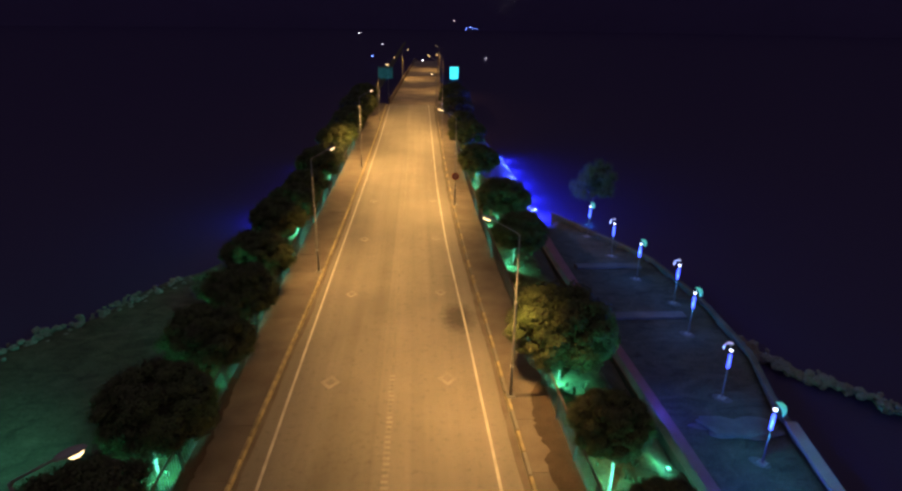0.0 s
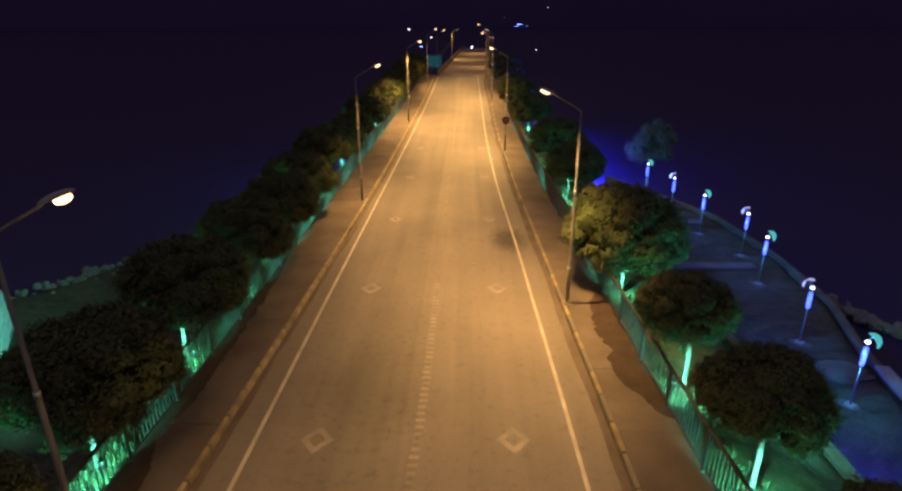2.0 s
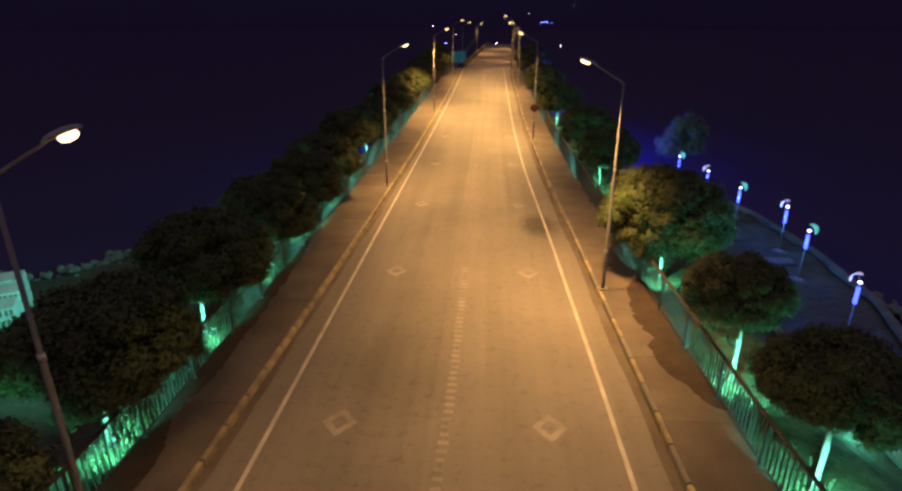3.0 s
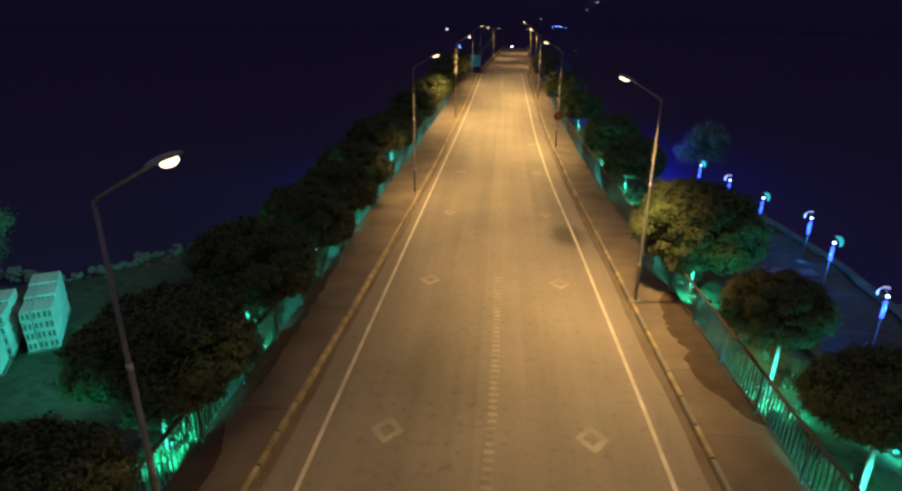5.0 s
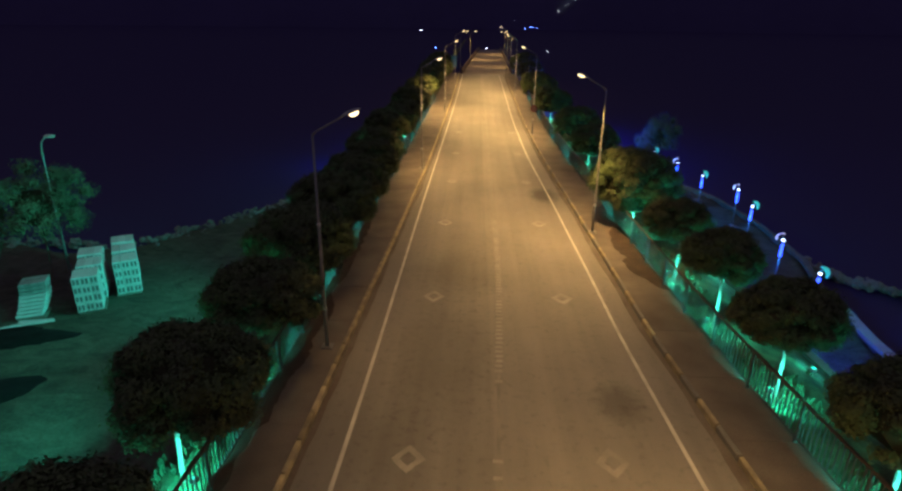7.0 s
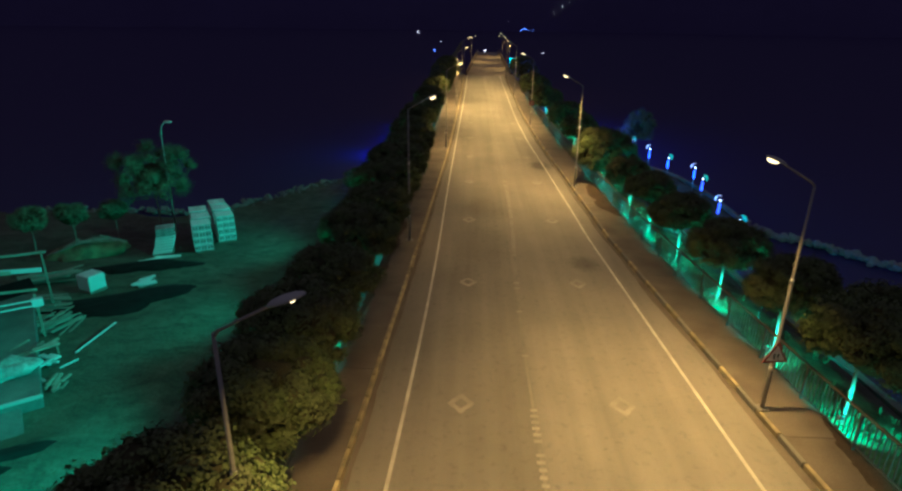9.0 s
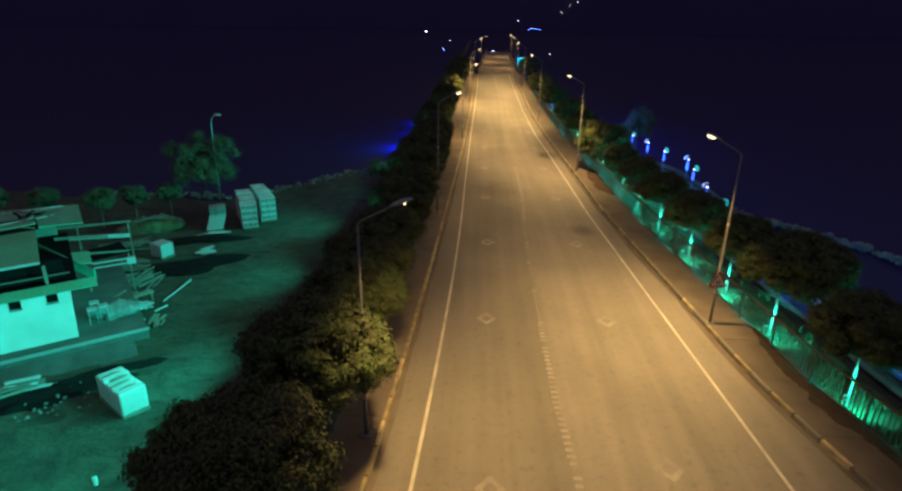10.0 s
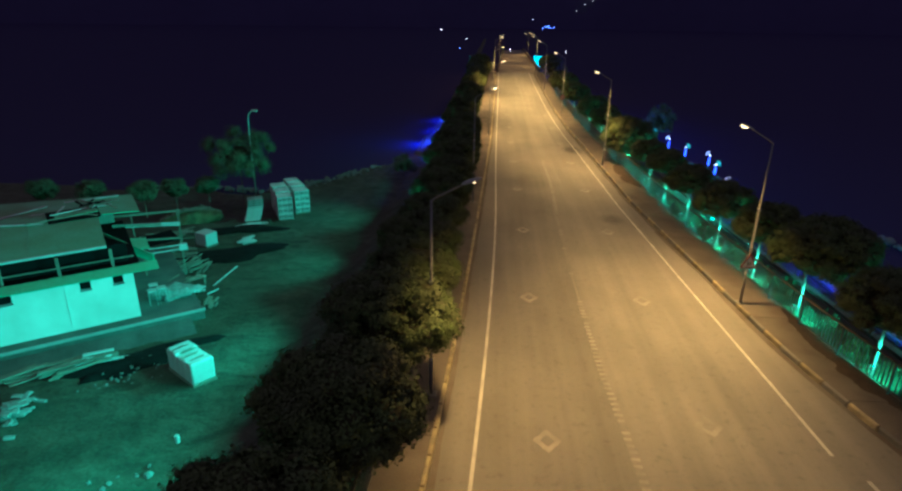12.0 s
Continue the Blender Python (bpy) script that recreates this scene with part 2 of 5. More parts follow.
HOUSING = mat("lamp_housing", (0.30, 0.30, 0.29), 0.45, 0.1, metal=0.3)
SODIUM_GLASS = mat("sodium_lens", (0.9, 0.8, 0.6), emit=(1.0, 0.70, 0.32), power=3.2)
WHITE_LED = mat("white_led", (0.9, 0.9, 0.9), emit=(0.8, 0.88, 1.0), power=4)
BLUE_TUBE = mat("blue_tube", (0.04, 0.05, 0.3), emit=(0.045, 0.085, 1.0), power=3.2)
GREEN_LENS = mat("green_lens", (0.2, 0.8, 0.5), emit=GREEN, power=0.8)
LEAF_TEAL = mat("teal_leaf_shade", (0.2, 0.6, 0.5), emit=(0.05, 0.55, 0.45), power=0.5)
LEAF_WHITE = mat("white_leaf_shade", (0.6, 0.6, 0.7), emit=(0.5, 0.45, 0.7), power=0.5)
SIGN_WHITE = mat("sign_white", (0.62, 0.6, 0.56), 0.5, 0.06)
SIGN_RED = mat("sign_red", (0.20, 0.045, 0.035), 0.5, 0.1)
SIGN_PALE = mat("sign_faded_red", (0.32, 0.14, 0.11), 0.5, 0.1)
SIGN_BLACK = mat("sign_black", (0.02, 0.02, 0.02), 0.5, 0.1)


def water_material():
    m = bpy.data.materials.new("lake_water")
    m.use_nodes = True
    nt = m.node_tree
    add, link = nt.nodes.new, nt.links.new
    nt.nodes.remove(nt.nodes["Principled BSDF"])
    deep, sheen, mix = add("ShaderNodeBsdfDiffuse"), add("ShaderNodeBsdfGlossy"), add("ShaderNodeMixShader")
    deep.inputs["Color"].default_value = (0.034, 0.025, 0.086, 1)
    sheen.inputs["Color"].default_value = (0.9, 0.95, 1.0, 1)
    sheen.inputs["Roughness"].default_value = 0.28
    mix.inputs["Fac"].default_value = 0.03
    n = add("ShaderNodeTexNoise")
    n.inputs["Scale"].default_value, n.inputs["Detail"].default_value = 1.6, 4
    tc = add("ShaderNodeTexCoord")
    link(tc.outputs["Object"], n.inputs["Vector"])
    b = add("ShaderNodeBump")
    b.inputs["Strength"].default_value, b.inputs["Distance"].default_value = 0.35, 0.1
    link(n.outputs["Fac"], b.inputs["Height"])
    for shader in (deep, sheen):
        link(b.outputs["Normal"], shader.inputs["Normal"])
    link(deep.outputs["BSDF"], mix.inputs[1])
    link(sheen.outputs["BSDF"], mix.inputs[2])
    link(mix.outputs["Shader"], nt.nodes["Material Output"].inputs["Surface"])
    return m


WATER_MAT = water_material()


# ---- mesh helpers ----
def mesh_of(name, bm, material, flat=True):
    me = bpy.data.meshes.new(name)
    bm.normal_update()
    bm.to_mesh(me)
    bm.free()
    for m in material if isinstance(material, (list, tuple)) else [material]:
        me.materials.append(m)
    if not flat:
        for p in me.polygons:
            p.use_smooth = True
    return me


def raw_mesh(name, verts, faces, material, flat=True):
    me = bpy.data.meshes.new(name)
    me.from_pydata(verts, [], faces)
    me.update()
    for m in material if isinstance(material, (list, tuple)) else [material]:
        me.materials.append(m)
    if not flat:
        for p in me.polygons:
            p.use_smooth = True
    return me


def part(name, data, material, parent, label="", m=None, flat=True):
    if isinstance(data, bmesh.types.BMesh):
        data = mesh_of(name, data, material, flat)
    ob = new(name, data)
    ob.parent = parent
    if m is not None:
        ob.matrix_basis = m
    if label:
        ob["label"] = label
    return ob


def base(name, m, label, category, group="", kind=""):
    ob = new(name)
    ob.empty_display_size = 0.2
    ob.matrix_basis = m
    return tagged(ob, label, category, group, kind)


def box(sx, sy, sz, m=None, bevel=0.0, bm=None):
    """A box standing on z = 0, its middle over the origin."""
    bm = bm or bmesh.new()
    g = bmesh.ops.create_cube(bm, size=1, matrix=(m or Matrix()) @ Matrix.Translation((0, 0, sz / 2)) @ Matrix.Diagonal((sx, sy, sz, 1)))
    if bevel:
        vs = set(g["verts"])
        es = [e for e in bm.edges if e.verts[0] in vs and e.verts[1] in vs]
        bmesh.ops.bevel(bm, geom=es, offset=bevel, segments=1, affect="EDGES")
    return bm


def tube(points, radii, sides=8, bm=None, caps=True):
    """A tapering tube along points."""
    bm = bm or bmesh.new()
    rings = []
    pts = [Vector(p) for p in points]
    for i, p in enumerate(pts):
        way = (pts[min(i + 1, len(pts) - 1)] - pts[max(i - 1, 0)]).normalized()
        q = way.to_track_quat("Z", "Y")
        rings.append([bm.verts.new(p + q @ Vector((math.cos(a) * radii[i], math.sin(a) * radii[i], 0))) for a in [2 * math.pi * k / sides for k in range(sides)]])
    for ra, rb in zip(rings, rings[1:]):
        for k in range(sides):
            bm.faces.new((ra[k], ra[(k + 1) % sides], rb[(k + 1) % sides], rb[k]))
    if caps:
        bm.faces.new(rings[0][::-1])
        bm.faces.new(rings[-1])
    return bm


def beam(a, b, w, h, bm=None):
    """A squared bar from a to b."""
    a, b = Vector(a), Vector(b)
    d = b - a
    m = Matrix.Translation(a) @ d.to_track_quat("Z", "X").to_matrix().to_4x4()
    return box(w, h, d.length, m, min(w, h) * 0.12, bm)


def lump(r, sx, sy, sz, seed, amp=0.25, sub=2, bm=None, at=(0, 0, 0)):
    bm = bm or bmesh.new()
    g = bmesh.ops.create_icosphere(bm, subdivisions=sub, radius=r)
    for v in g["verts"]:
        k = 1 + amp * noise.noise(v.co * (1.6 / r) + Vector((seed * 7.3, seed, 0)))
        v.co = Vector((v.co.x * k * sx + at[0], v.co.y * k * sy + at[1], v.co.z * k * sz + at[2]))
    return bm


def strip(name, xs, y0, y1, step, zs, material, label, category="", kind="structure"):
    """A ribbon along the road: xs are functions of y giving the cross-section, zs their heights over the road."""
    ys = [y0 + i * step for i in range(int((y1 - y0) / step) + 1)]
    verts, faces = [], []
    n = len(xs)
    for y in ys:
        for fx, z in zip(xs, zs):
            verts.append((fx(y), y, road_z(y) + z))
    for i in range(len(ys) - 1):
        for k in range(n - 1):
            a = i * n + k
            faces.append((a, a + 1, a + n + 1, a + n))
    ob = new(name, raw_mesh(name, verts, faces, material))
    return tagged(ob, label, category, kind=kind)


# ---- ground, water, road ----
def build_ground():
    xs = [-400, -200, -100, -70, -50] + [-45 + 0.75 * i for i in range(44)] + [-12.0 + 0.4 * i for i in range(60)] + [12.0 + 0.3 * i for i in range(30)] + [21, 23, 26, 30, 40, 70, 150, 400]
    ys = [-300, -120, -70, -45] + [-32 + 1.0 * i for i in range(90)] + [58 + 2 * i for i in range(30)] + [120, 150, 200, 300, 600]
    verts = [(x, y, ground_z(x, y)) for y in ys for x in xs]
    n = len(xs)
    faces = [(j * n + i, j * n + i + 1, (j + 1) * n + i + 1, (j + 1) * n + i) for j in range(len(ys) - 1) for i in range(n - 1)]
    ob = new("ground", raw_mesh("ground", verts, faces, SOIL, flat=False))
    tagged(ob, "dark grassy earth banks and bare yard beside the causeway", "ground", kind="structure")
    bm = bmesh.new()
    bmesh.ops.create_grid(bm, x_segments=8, y_segments=8, size=3000, matrix=Matrix.Translation((0, 1500, WATER)))
    ob = new("water", mesh_of("water", bm, WATER_MAT))
    tagged(ob, "black still lake water at night", "water", kind="structure")


build_ground()

VERGE = mat("verge_grass", (0.11, 0.15, 0.075), 0.95, 0.55, 1.6, 14, 0.6, second=(0.03, 0.038, 0.02), amount=0.5)


def verge(name, side, y0=-30, y1=84):
    """Grass strip between the railing and the slope, laid over the earth."""
    cols = 11
    verts, faces = [], []
    rows = int((y1 - y0) / 0.5) + 1
    for j in range(rows):
        y = y0 + 0.5 * j
        edge = (3.0 if side > 0 and y < 44 else 1.75) + 0.35 * noise.noise((y * 0.45, side, 1))
        for i in range(cols):
            d = 0.12 + (edge - 0.12) * i / (cols - 1)
            x = side * (5.75 + d + (off_right(y) if side > 0 else off_left(y)))
            verts.append((x, y, ground_z(x, y) + (0.06 if i < cols - 1 else -0.08) + 0.05 * noise.noise((x * 2.3, y * 2.3, 0))))
    for j in range(rows - 1):
        for i in range(cols - 1):
            a = j * cols + i
            quad = (a, a + 1, a + cols + 1, a + cols)
            faces.append(quad if side > 0 else quad[::-1])
    tagged(new(name, raw_mesh(name, verts, faces, VERGE, flat=False)), "grassy planted verge behind the railing", "verge", kind="structure")


verge("verge_east", 1)
verge("verge_west", -1)
kr = lambda y: 4.25 + off_right(y)
kl = lambda y: -4.25 - off_left(y) - 0.15 + 0.55 * smooth(-4, 32, y)
fr = lambda y: 5.68 + off_right(y)
fl = lambda y: -5.6 - off_left(y)
strip("road", [kl, lambda y: 0.05, kr], -80, 84, 1.0, [0.0, 0.03, 0.0], ASPHALT, "worn grey asphalt two-lane road lit orange", "road")


def pavement(name, inner, outer, side):
    """Cast concrete slabs with open joints between kerb and railing."""
    ob = base(name, Matrix(), "concrete slab sidewalk between kerb and railing", "sidewalk", kind="structure")
    rnd = random.Random(40 + side)
    y = -80.0
    while y < 84:
        y1 = min(84.0, y + 2.4)
        lift = rnd.uniform(-0.005, 0.005)
        ys = [y + 0.006 + (y1 - y - 0.012) * k / 3 for k in range(4)]
        verts = []
        for q in ys:
            z = road_z(q) + 0.15 + lift
            verts += [(inner(q), q, z), (outer(q), q, z), (outer(q), q, z - 0.4), (inner(q), q, z - 0.4)]
        faces = [(0, 1, 2, 3), (15, 14, 13, 12)]
        for i in range(3):
            for k in range(4):
                faces.append((4 * i + k, 4 * i + 4 + k, 4 * i + 4 + (k + 1) % 4, 4 * i + (k + 1) % 4))
        if side > 0:
            faces = [f[::-1] for f in faces]
        slab = new("slab", raw_mesh("slab", verts, faces, PAVING))
        slab.parent = ob
        y = y1


pavement("pavement_east", lambda y: kr(y) + 0.11, lambda y: fr(y) + 0.15, 1)
pavement("pavement_west", lambda y: kl(y) - 0.11, lambda y: fl(y) - 0.15, -1)


GUTTER = mat("gutter_dirt", (0.155, 0.138, 0.118), 0.9, 0.3, 0.8, 20, 0.3, second=(0.105, 0.088, 0.07))
strip("gutter_east", [lambda y: kr(y) - 0.20 - 0.12 * noise.noise((y * 0.23, 0, 0)) - 0.05 * noise.noise((y * 1.1, 4, 0)), kr], -60, 84, 0.5, [0.0062, 0.0045], GUTTER, "dirty dark gutter along the kerb", "gutter")
strip("gutter_west", [kl, lambda y: kl(y) + 0.16 + 0.10 * noise.noise((y * 0.23, 9, 0)) + 0.05 * noise.noise((y * 1.1, 7, 0))], -60, 84, 0.5, [0.0045, 0.0062], GUTTER, "dirty dark gutter along the kerb", "gutter")


# shadow of the tree crowns on the sidewalk, put in as dark colour
CROWN_SHADE = mat("crown_shade", (0.078, 0.058, 0.044), 0.95, 0.4, 2.5, 24, 0.5, second=(0.055, 0.044, 0.034))


def crown_shade(name, side, y0, y1, wide, seed):
    """A dark lobed sheet on the sidewalk along the railing, painted as tree-crown shade."""
    verts, faces = [], []
    n = int((y1 - y0) / 0.12)
    for j in range(n + 1):
        y = y0 + (y1 - y0) * j / n
        f = math.sin(math.pi * j / n) ** 0.5
        w = wide * f * (0.62 + 0.55 * noise.noise((y * 0.5, seed, 0)) + 0.16 * noise.noise((y * 2.3, seed, 2)) + 0.10 * noise.noise((y * 7, seed, 4)))
        w = max(0.03, min(1.2, w))
        fence = (fr(y) if side > 0 else fl(y)) + side * 0.08
        for d, up in ((0.0, 0.02), (w * 0.6, 0.018), (w, 0.004)):
            verts.append((fence - side * d, y, road_z(y) + 0.15 + up))
    for j in range(n):
        for i in range(2):
            a = 3 * j + i
            quad = (a, a + 3, a + 4, a + 1)
            faces.append(quad if side > 0 else quad[::-1])
    tagged(new(name, raw_mesh(name, verts, faces, CROWN_SHADE, flat=False)), "dark sheet painted as tree shade along the railing", "leaf litter", kind="structure")


crown_shade("crown_shade_east", 1, 11.6, 18.2, 1.45, 1)
crown_shade("crown_shade_corner", 1, -14.0, -4.8, 0.85, 2)
crown_shade("crown_shade_west", -1, -1.0, 21.0, 0.75, 3)


def road_line(name, fx, w, y0, y1, material, label, step=1.0):
    ob = strip(name, [lambda y: fx(y) - w / 2, lambda y: fx(y) + w / 2], y0, y1, step, [0.036, 0.036], material, label, "road marking")
    return ob


lr = lambda y: 3.40 + 0.054 * ease(9 - y) - 0.6 * smooth(6, 48, y) - 0.10 * smooth(10, 20, y) - 0.22 * smooth(18, 34, y)
ll = lambda y: -3.42 - off_left(y)
road_line("edge_line_east", lr, 0.092, -12.6, 84, WHITE_PAINT, "worn white painted edge line on the asphalt")
road_line("edge_line_west", ll, 0.092, -79, 84, WHITE_PAINT, "worn white painted edge line on the asphalt")
centre_x = lambda y: 0.10 - 0.47 * smooth(15, -3, y) + 0.22 * smooth(-8, -15, y)
road_line("centre_seam", centre_x, 0.08, -8, 84, SEAM_PAINT, "faint pale centre line on the asphalt")


def centre_bars():
    """Short cross bars, nearly worn away where the two ends of the road meet."""
    rnd = random.Random(3)
    bm = bmesh.new()
    y = -22.0
    while y < 19:
        worn = 0.9 * smooth(-6.5, -3.5, y) * smooth(7.5, 4.5, y)
        if rnd.random() > 0.03 + worn:
            w = 0.17 + 0.05 * rnd.random()
            box(w, 0.10 + 0.02 * rnd.random(), 0.004, pose(centre_x(y) + rnd.uniform(-0.012, 0.012), y, road_z(y) + 0.033, 0, 0, rnd.uniform(-3, 3)), 0, bm)
        y += 0.24
    ob = new("centre_bars", mesh_of("centre_bars", bm, BAR_PAINT))
    tagged(ob, "ladder of short worn white bars down the road centre", "road marking", kind="structure")


centre_bars()


def diamond(x, y, k, material, turn=0):
    bm = bmesh.new()
    rnd = random.Random(int(10 * (x + 50 * y)))
    outer, inner = [], []
    for i in range(24):
        a = 2 * math.pi * i / 24
        q = 1 / (abs(math.cos(a)) + abs(math.sin(a)))
        q = q * 0.86 + 0.10
        notch = 0.93 if i % 6 == 3 else 1.0
        ro, ri = 0.37 * k * q * notch * rnd.uniform(0.95, 1.05), 0.185 * k * q * rnd.uniform(0.93, 1.07)
        outer.append(bm.verts.new((ro * math.cos(a), ro * 1.22 * math.sin(a), 0)))
        inner.append(bm.verts.new((ri * math.cos(a), ri * 1.22 * math.sin(a), 0)))
    for i in range(24):
        bm.faces.new((outer[i], outer[(i + 1) % 24], inner[(i + 1) % 24], inner[i]))
    ob = new("diamond_marking", mesh_of("diamond_marking", bm, material))
    ob.matrix_basis = pose(x, y, road_z(y) + 0.03 * (1 - abs(x) / 4.3) + 0.008, 0, 0, turn)
    tagged(ob, "worn white painted diamond outline on the asphalt lane", "road marking", group="diamond markings", kind="structure")


for i, y in enumerate([-12.6, -4.5, 3.2, 10.9, 18.5, 25.7, 33.0, 40.5, 48.0, 55.5]):
    for side in (-1, 1):
        shift = -0.13 if y < 0 else 0
        diamond(2.1 * side + shift, y + (0.9 if side > 0 and y < -8 else 0.1 * (side > 0)), 1.0 if y < 20 else 0.85, WORN_PAINT if y < 45 else ASPHALT)
diamond(5.09, -12.6, 1.05, WORN_PAINT, 20)
road_line("turn_line_east", lambda y: 4.95 + 0.1 * (-13.4 - y), 0.105, -24, -13.4, WHITE_PAINT, "worn white painted line on the asphalt", 0.53)


def kerb_stones(name, fx, yellow_every, label):
    ob = base(name, Matrix(), label, "kerb", kind="structure")
    me = {}
    for key, material in (("plain", KERB), ("yellow", KERB_YELLOW)):
        me[key] = mesh_of("kerb_stone", box(0.11, 0.975, 0.33, Matrix.Translation((0, 0, -0.18)), 0.02), material)
    y = -33.0
    i = 0
    while y < 84:
        a, b = fx(y - 0.5), fx(y + 0.5)
        key = "yellow" if yellow_every == 1 or i % 2 == 0 else "plain"
        o = new("kerb_stone", me[key])
        o.parent = ob
        o.matrix_basis = pose((a + b) / 2 + (0.055 if fx(0) > 0 else -0.055), y, road_z(y) + 0.012, 0, 0, math.degrees(math.atan2(a - b, 1.0)))
        y += 1.0
        i += 1


# ---- street lamps ----
def street_lamp_mesh():
    """Pole at the origin; its arm reaches along +x."""
    lampo = base("street_lamp", Matrix(), "tall grey steel street lamp with lit sodium head over the road", "street lamp", "street lamps")
    part("base_plate", box(0.30, 0.30, 0.04, None, 0.01), POLE, lampo)
    part("pole", tube([(0, 0, 0.05), (0, 0, 1.2), (0, 0, 1.22), (0, 0, 3.6), (0, 0, 3.62), (0, 0, 5.95)], [0.055, 0.055, 0.046, 0.042, 0.035, 0.027], 10), POLE, lampo, flat=False)
    for zz, rr in ((1.21, 0.060), (3.61, 0.048)):
        part("collar", tube([(0, 0, zz - 0.05), (0, 0, zz + 0.05)], [rr, rr], 10), STEEL, lampo, flat=False)
    part("arm", tube([(0, 0, 5.9), (0.06, 0, 5.99), (0.28, 0, 6.12), (0.74, 0, 6.38)], [0.026, 0.024, 0.022, 0.020], 8), POLE, lampo, flat=False)
    head = pose(0.95, 0, 6.47, 0, -22, 0)
    bm = bmesh.new()
    g = bmesh.ops.create_uvsphere(bm, u_segments=14, v_segments=8, radius=1, matrix=head @ Matrix.Diagonal((0.27, 0.125, 0.075, 1)))
    inv = head.inverted()
    for v in g["verts"]:
        q = inv @ v.co
        if q.z < -0.005:
            q.z = -0.005
            v.co = head @ q
    housing = part("housing", bm, HOUSING, lampo, flat=False)
    bm = bmesh.new()
    bmesh.ops.create_uvsphere(bm, u_segments=12, v_segments=8, radius=1, matrix=head @ Matrix.Translation((0.06, 0, -0.035)) @ Matrix.Diagonal((0.12, 0.085, 0.062, 1)))
    part("lens", bm, SODIUM_GLASS, housing, "glowing orange-white glass lens", flat=False)
    return lampo


LEFT_LAMPS = [(-11.1, 465), (7.3, 120), (28.1, 620), (49.7, 1200), (71.0, 600)]
RIGHT_LAMPS = [(-26.0, 1000), (-4.5, 800), (17.3, 680), (39.3, 900), (61.0, 950), (82.0, 260)]


def build_lamps():
    first = street_lamp_mesh()
    n = 0
    flush = Matrix.Translation((1.0, 0, 6.468)) @ Matrix.Rotation(radians(-6), 4, "Y") @ Matrix.Diagonal((1.2, 1.15, 0.8, 1)) @ Matrix.Translation((-1.0, 0, -6.455))
    for side, rows in ((-1, LEFT_LAMPS), (1, RIGHT_LAMPS)):
        for y, power in rows:
            x = kr(y) + 0.16 if side > 0 else -4.53 - off_left(y) + 0.42 * smooth(6, 26, y) - (0.21 if y == 7.3 else 0)
            m = pose(x, y, road_z(y) + 0.15, 0, 0, 0 if side < 0 else 180) @ Matrix.Diagonal((1, 1, 0.985 if side < 0 else 1.005, 1))
            if n == 0:
                first.matrix_basis = m
            else:
                made = copy_thing(first, m)
                for piece in made.children_recursive:
                    if (side > 0 or y > 20) and piece.name.startswith("lens"):
                        piece.matrix_basis = flush
            n += 1
            if y == LEFT_LAMPS[0][0]:
                lamp("SPOT", "sodium_light", m @ pose(1.04, 0, 5.98, -3, -19, 0), power * 5.4, SODIUM, 0.12, 162, 0.36)
            else:
                tilt, across = (30, 0.42) if power < 200 else (10, 0.6) if power > 1000 else (10, 0.42) if y == 17.3 else (13, 0.5) if y == -26.0 else (18, 0.37) if y == -4.5 else (13, 0.37)
                lamp("SPOT", "sodium_light", m @ pose(1.04, 0, 6.26, 0, -tilt, 0), power * 5.5, SODIUM, 0.07, 150, across)
    return first


FIRST_LAMP = build_lamps()
# the first lamp on the left has its lens set deep in the housing
DEEP_LAMP = copy_thing(FIRST_LAMP, pose(-0.24, 0, 0) @ FIRST_LAMP.matrix_basis @ Matrix.Diagonal((1, 1, 0.955, 1)))
for piece in DEEP_LAMP.children_recursive:
    if piece.name.startswith("lens"):
        piece.matrix_basis = Matrix.Translation((1.02, 0, 6.455)) @ Matrix.Diagonal((0.3, 0.3, 0.4, 1)) @ Matrix.Translation((-1.02, 0, -6.455))
FIRST_LAMP.matrix_basis = pose(kl(92.5) - 0.2, 92.5, road_z(92.5) - 0.6)


# ---- railings ----
def railing_panel():
    p = base("railing_panel", Matrix(), "grey upright-bar railing panel with brown top rail", "railing", "railings")
    part("post", box(0.06, 0.06, 1.02, None, 0.006), FENCE_BAR, p)
    part("top_rail", box(0.07, 1.98, 0.06, Matrix.Translation((0, 1.0, 0.98)), 0.012), FENCE_RAIL, p, "brown top rail")
    part("bottom_rail", box(0.035, 1.92, 0.035, Matrix.Translation((0, 1.0, 0.12)), 0.005), FENCE_BAR, p)
    me = mesh_of("bar", box(0.022, 0.028, 0.83), FENCE_BAR)
    for k in range(13):
        part("bar", me, FENCE_BAR, p, m=Matrix.Translation((0, 0.145 + 0.142 * k, 0.152)))
    return p


def build_railings():
    first = railing_panel()
    n = 0
    for fx in (fr, fl):
        y = -30.0
        while y < 84:
            a, b = fx(y), fx(y + 2)
            m = Matrix.Translation((a, y, road_z(y) + 0.15)) @ Vector((b - a, 2, road_z(y + 2) - road_z(y))).to_track_quat("Y", "Z").to_matrix().to_4x4()
            if n == 0:
                first.matrix_basis = m
            else:
                copy_thing(first, m)
            n += 1
            y += 2.0


build_railings()


